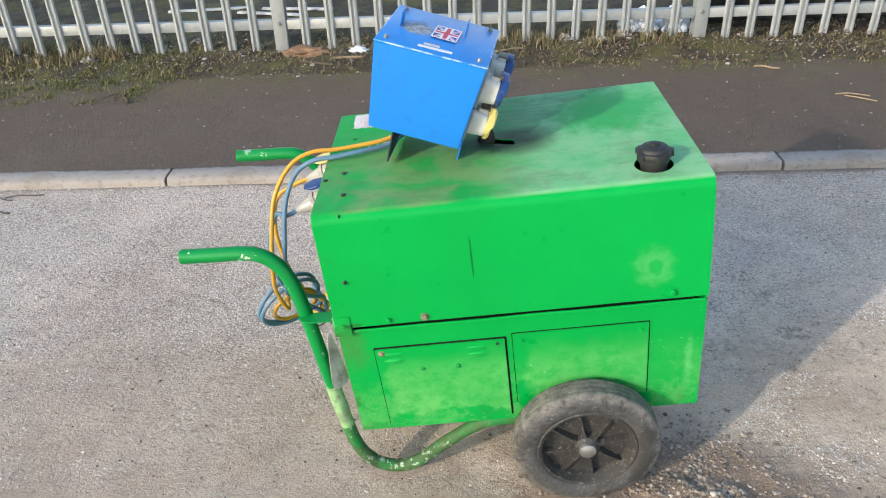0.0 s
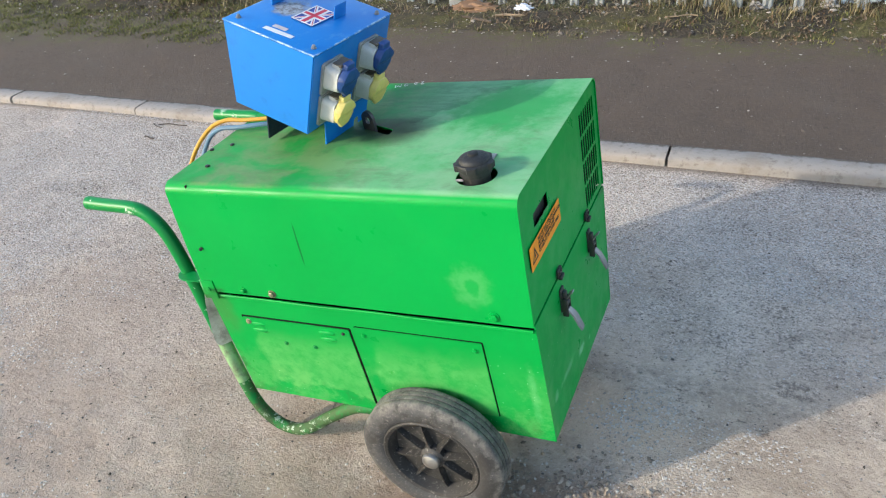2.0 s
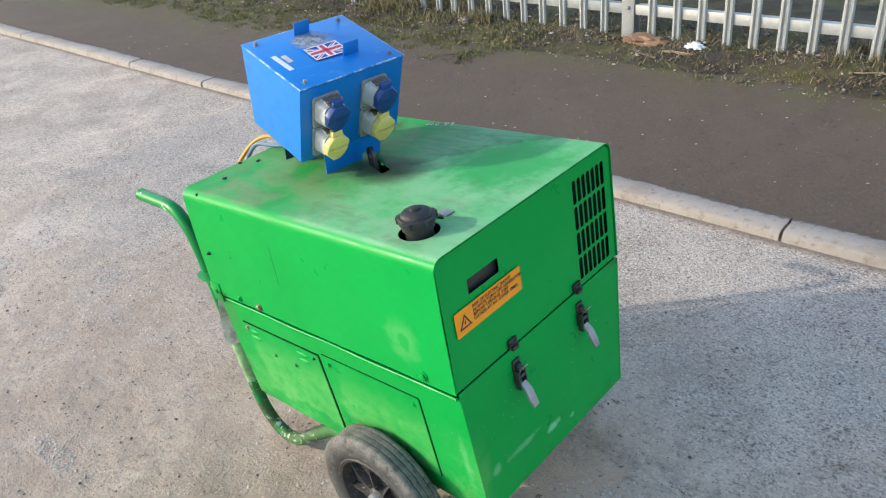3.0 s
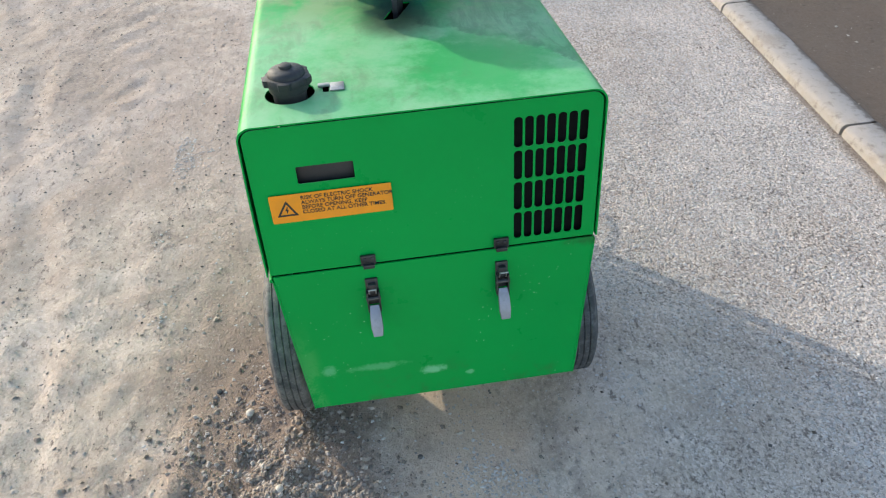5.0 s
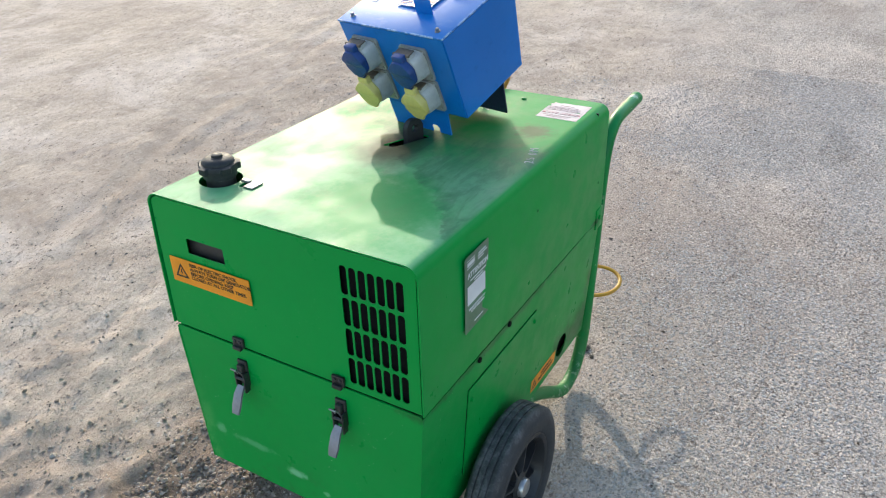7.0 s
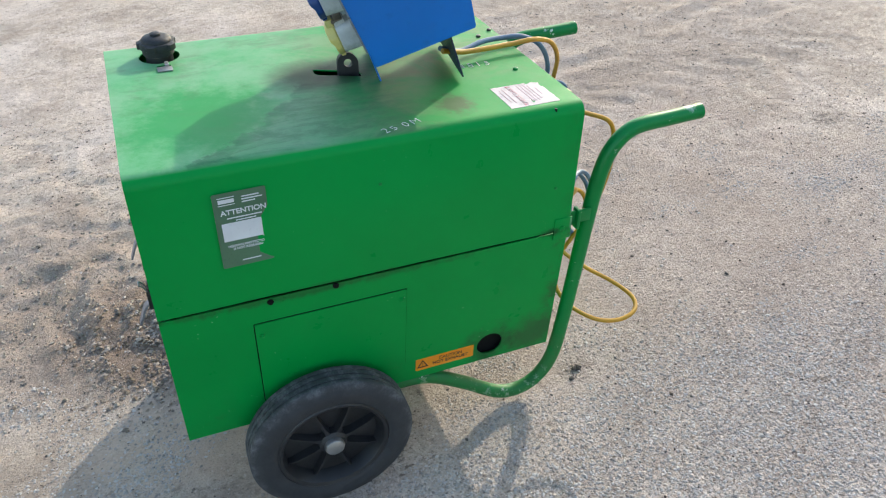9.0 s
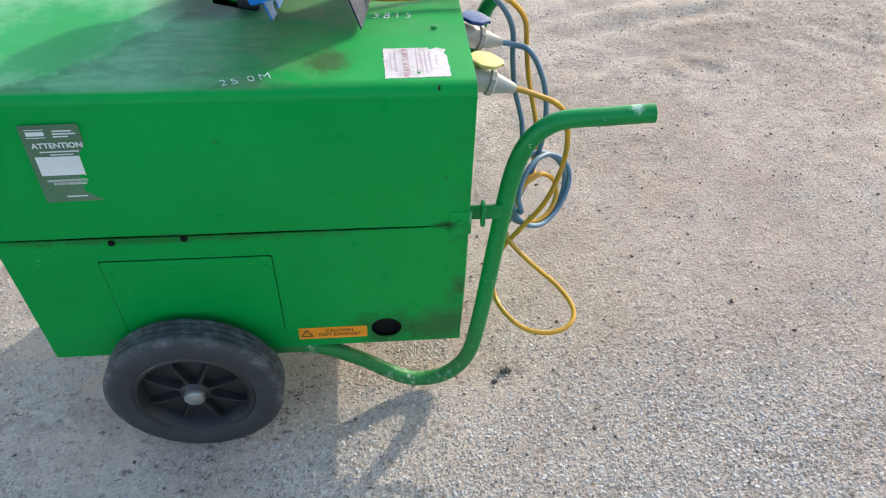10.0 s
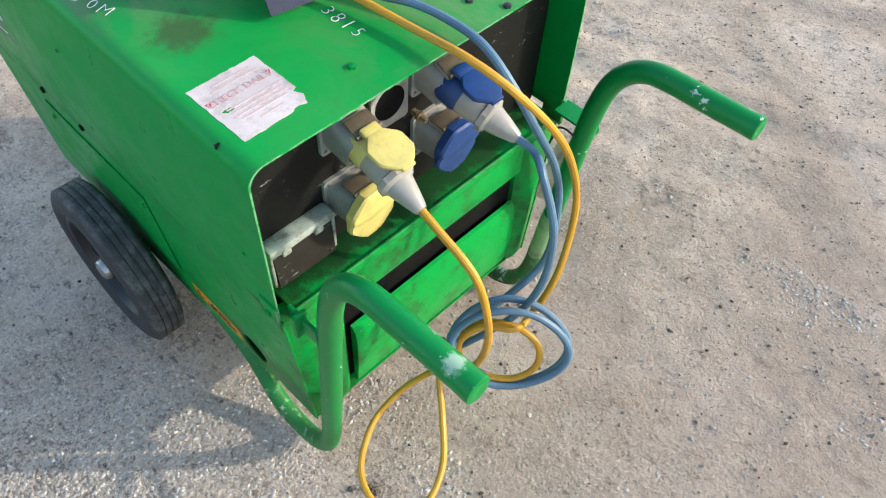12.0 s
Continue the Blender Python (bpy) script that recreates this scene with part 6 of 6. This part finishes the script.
blades("grass", clump_list(700, -7.5, -1.7, 1.0, 1.95), 30, 0.035, 0.022, FRESH, "short mossy green grass on the verge", "grass", 1.2)
blades("grass", clump_list(110, -1.9, 4.5, 1.30, 1.9), 18, 0.034, 0.022, FRESH, "sparse low grass and moss on the verge", "grass", 1.2)
blades("dry_grass", clump_list(60, -3.4, -2.2, 1.62, 2.0) + clump_list(40, 0.1, 1.5, 1.65, 2.1) + clump_list(50, -7, -3.4, 1.75, 2.3), 26, 0.035, 0.075, DRY, "pale dry grass tufts at the fence foot", "grass", 0.9)
blades("straw", clump_list(420, -2.2, 4.5, 1.40, 1.95, 0.6), 7, 0.07, 0.030, DRY, "dry straw and plant litter on the verge", "litter", 3.2, 0.0030)
blades("dead_leaves", clump_list(1100, -4, 4, 1.40, 2.2, 0.8), 9, 0.05, 0.020, LEAF, "dead leaf litter along the fence foot", "leaves", 2.2, 0.0048)

# sticks, paper scraps and rags lying about
def stick(x, y, turn, length, r, material, label, category="stick"):
    z = over_verge(x, y) + r
    bm = bmesh.new()
    tube(bm, [(-length / 2, 0, 0), (-length * 0.15, 0.012 * random.uniform(-1, 1), 0.004), (length * 0.2, 0.012 * random.uniform(-1, 1), 0.003), (length / 2, 0, 0)], r, 6, 4)
    ob = tagged(part("stick", bm, material), label, category, "sticks on the verge")
    ob.matrix_basis = pose(x, y, z, 0, 0, turn)


TWIG = plain("bare_twig", (0.26, 0.19, 0.12), 0.8)
BARK = plain("dark_bark", (0.075, 0.055, 0.04), 0.9)
for x, y, turn, ln, r, mt in ((-1.95, 4.10, -65, 0.16, 0.005, BARK), (-2.05, 4.16, 20, 0.12, 0.004, BARK), (-0.95, 4.62, -20, 0.24, 0.007, BARK), (2.05, 3.98, -12, 0.17, 0.004, TWIG), (2.07, 3.93, -35, 0.16, 0.004, TWIG), (1.75, 4.45, -20, 0.14, 0.006, TWIG),
                              (-0.75, 4.68, 8, 0.20, 0.008, TWIG), (0.25, 4.75, 15, 0.18, 0.005, TWIG), (-1.98, 2.972, 9, 0.17, 0.003, BARK), (-2.06, 2.95, -20, 0.09, 0.003, BARK), (-2.0, 2.82, -8, 0.07, 0.004, BARK)):
    stick(x, y, turn, ln, r, mt, "thin bare stick lying on the ground" if mt == TWIG else "dark dead twig lying on the ground")


def crumple(name, x, y, sx, sy, sz, material, label, category, seed):
    """A crumpled bag or rag."""
    bm = bmesh.new()
    bmesh.ops.create_icosphere(bm, subdivisions=4, radius=1.0)
    for v in bm.verts:
        n = noise.noise(v.co * 2.2 + Vector((seed, 0, 0))) + 0.5 * abs(noise.noise(v.co * 5 + Vector((0, seed, 0))))
        v.co = Vector((v.co.x * sx, v.co.y * sy, max(-0.2, v.co.z) * sz)) * (0.8 + 0.5 * n)
    ob = tagged(part(name, bm, material, angle=25), label, category)
    ob.matrix_basis = Matrix.Translation((x, y, over_verge(x, y) + sz * 0.12))


FILM = plain("dirty_white_plastic_film", (0.62, 0.66, 0.74), 0.3, 0, 0.2, 20, 0.1)
RAG = plain("brown_rag", (0.19, 0.11, 0.065), 0.85)
crumple("plastic_bag", 1.12, 5.14, 0.13, 0.09, 0.13, FILM, "crumpled white plastic bag behind the fence", "rubbish", 1)
crumple("plastic_bag", 1.36, 5.16, 0.11, 0.08, 0.16, FILM, "crumpled white plastic bag behind the fence", "rubbish", 4)
crumple("rag", -1.05, 4.82, 0.16, 0.07, 0.05, RAG, "brown matted rag at the fence foot", "rubbish", 7)
crumple("plastic_bag", -0.7, 4.78, 0.06, 0.04, 0.025, FILM, "small pale plastic scrap at the fence foot", "rubbish", 9)
for k, (x, y, s) in enumerate(((-2.42, 4.70, 0.045), (-1.83, 5.05, 0.04), (0.62, 4.95, 0.05), (1.0, 4.98, 0.05), (0.86, 4.92, 0.035))):
    crumple("stone", x, y, s, s * 0.8, s * 0.7, STONES, "pale weathered stone at the fence foot", "stone", 11 + k)
CLOD = plain("dark_soil_clod", (0.12, 0.098, 0.078), 0.95, 0, 0.5, 120)
crumple("soil_clod", -0.373, 1.888, 0.014, 0.010, 0.008, CLOD, "small dark clod of soil on the road", "clod", 21)
crumple("soil_clod", -0.345, 1.915, 0.007, 0.006, 0.005, CLOD, "small dark clod of soil on the road", "clod", 22)
LATH = plain("pale_lath", (0.55, 0.54, 0.52), 0.7)
for x, y, turn, ln in ((-2.0, 5.9, 8, 0.6), (-1.5, 5.75, -12, 0.5), (-1.3, 5.85, -6, 0.55)):
    bm = bmesh.new()
    box(bm, -ln / 2, ln / 2, -0.02, 0.02, 0, 0.014, 0.002)
    ob = tagged(part("lath", bm, LATH), "pale broken lath lying beyond the fence", "wood offcut", "laths beyond the fence")
    ob.matrix_basis = pose(x, y, over_verge(x, y) + 0.01, 0, 0, turn)
# upright black sheet, added in place of the dark hollow beyond the fence
bm = bmesh.new()
rings = []
for i in range(40):
    x = 1.62 + 2.8 * i / 39
    rings.append([(x, 0.02 * noise.noise(Vector((x * 3, z * 5, 1))) + d, z) for d, z in ((0.02, 0.0), (0.0, 0.15), (0.0, 0.42), (0.03, 0.5), (0.09, 0.5), (0.1, 0.0))])
loft(bm, rings)
sheeting = tagged(part("dark_hollow_sheet", bm, BLACK), "made-up black sheeting standing in for the dark hollow behind the fence", "plastic sheet")
sheeting.matrix_basis = STREET @ pose(0, 2.12, 0.05)

# single larger stones near the wheel
PEBBLE = plain("pale_pebble", (0.42, 0.37, 0.31), 0.85, 0, 0.2, 60, 0.2)
for k, (x, y, s) in enumerate(((0.597, 1.297, 0.011), (0.385, 1.220, 0.013), (0.72, 1.18, 0.009), (0.30, 1.14, 0.008), (0.55, 1.60, 0.007), (0.66, 1.41, 0.008), (0.49, 1.12, 0.007))):
    bm = bmesh.new()
    bmesh.ops.create_icosphere(bm, subdivisions=2, radius=s)
    for v in bm.verts:
        v.co *= 0.85 + 0.3 * noise.noise(v.co * 60 + Vector((k, 0, 0)))
        v.co.z *= 0.7
    ob = tagged(part("stone", bm, PEBBLE if k < 2 else STONES), "pale loose pebble on the dusty road", "stone", "pebbles beside the wheel")
    ob.matrix_basis = pose(x, y, road_height(x, y) + s * 0.4)

# ---- kerb stones, laid end to end ----
for k in range(-9, 9):
    ob = new("kerb_stone", kerb_mesh)
    ob.parent = kerb
    ob.matrix_basis = pose(-1.365 + 0.925 * k, random.uniform(-0.003, 0.003), random.uniform(-0.003, 0.003), random.uniform(-0.8, 0.8), 0, random.uniform(-0.25, 0.25))
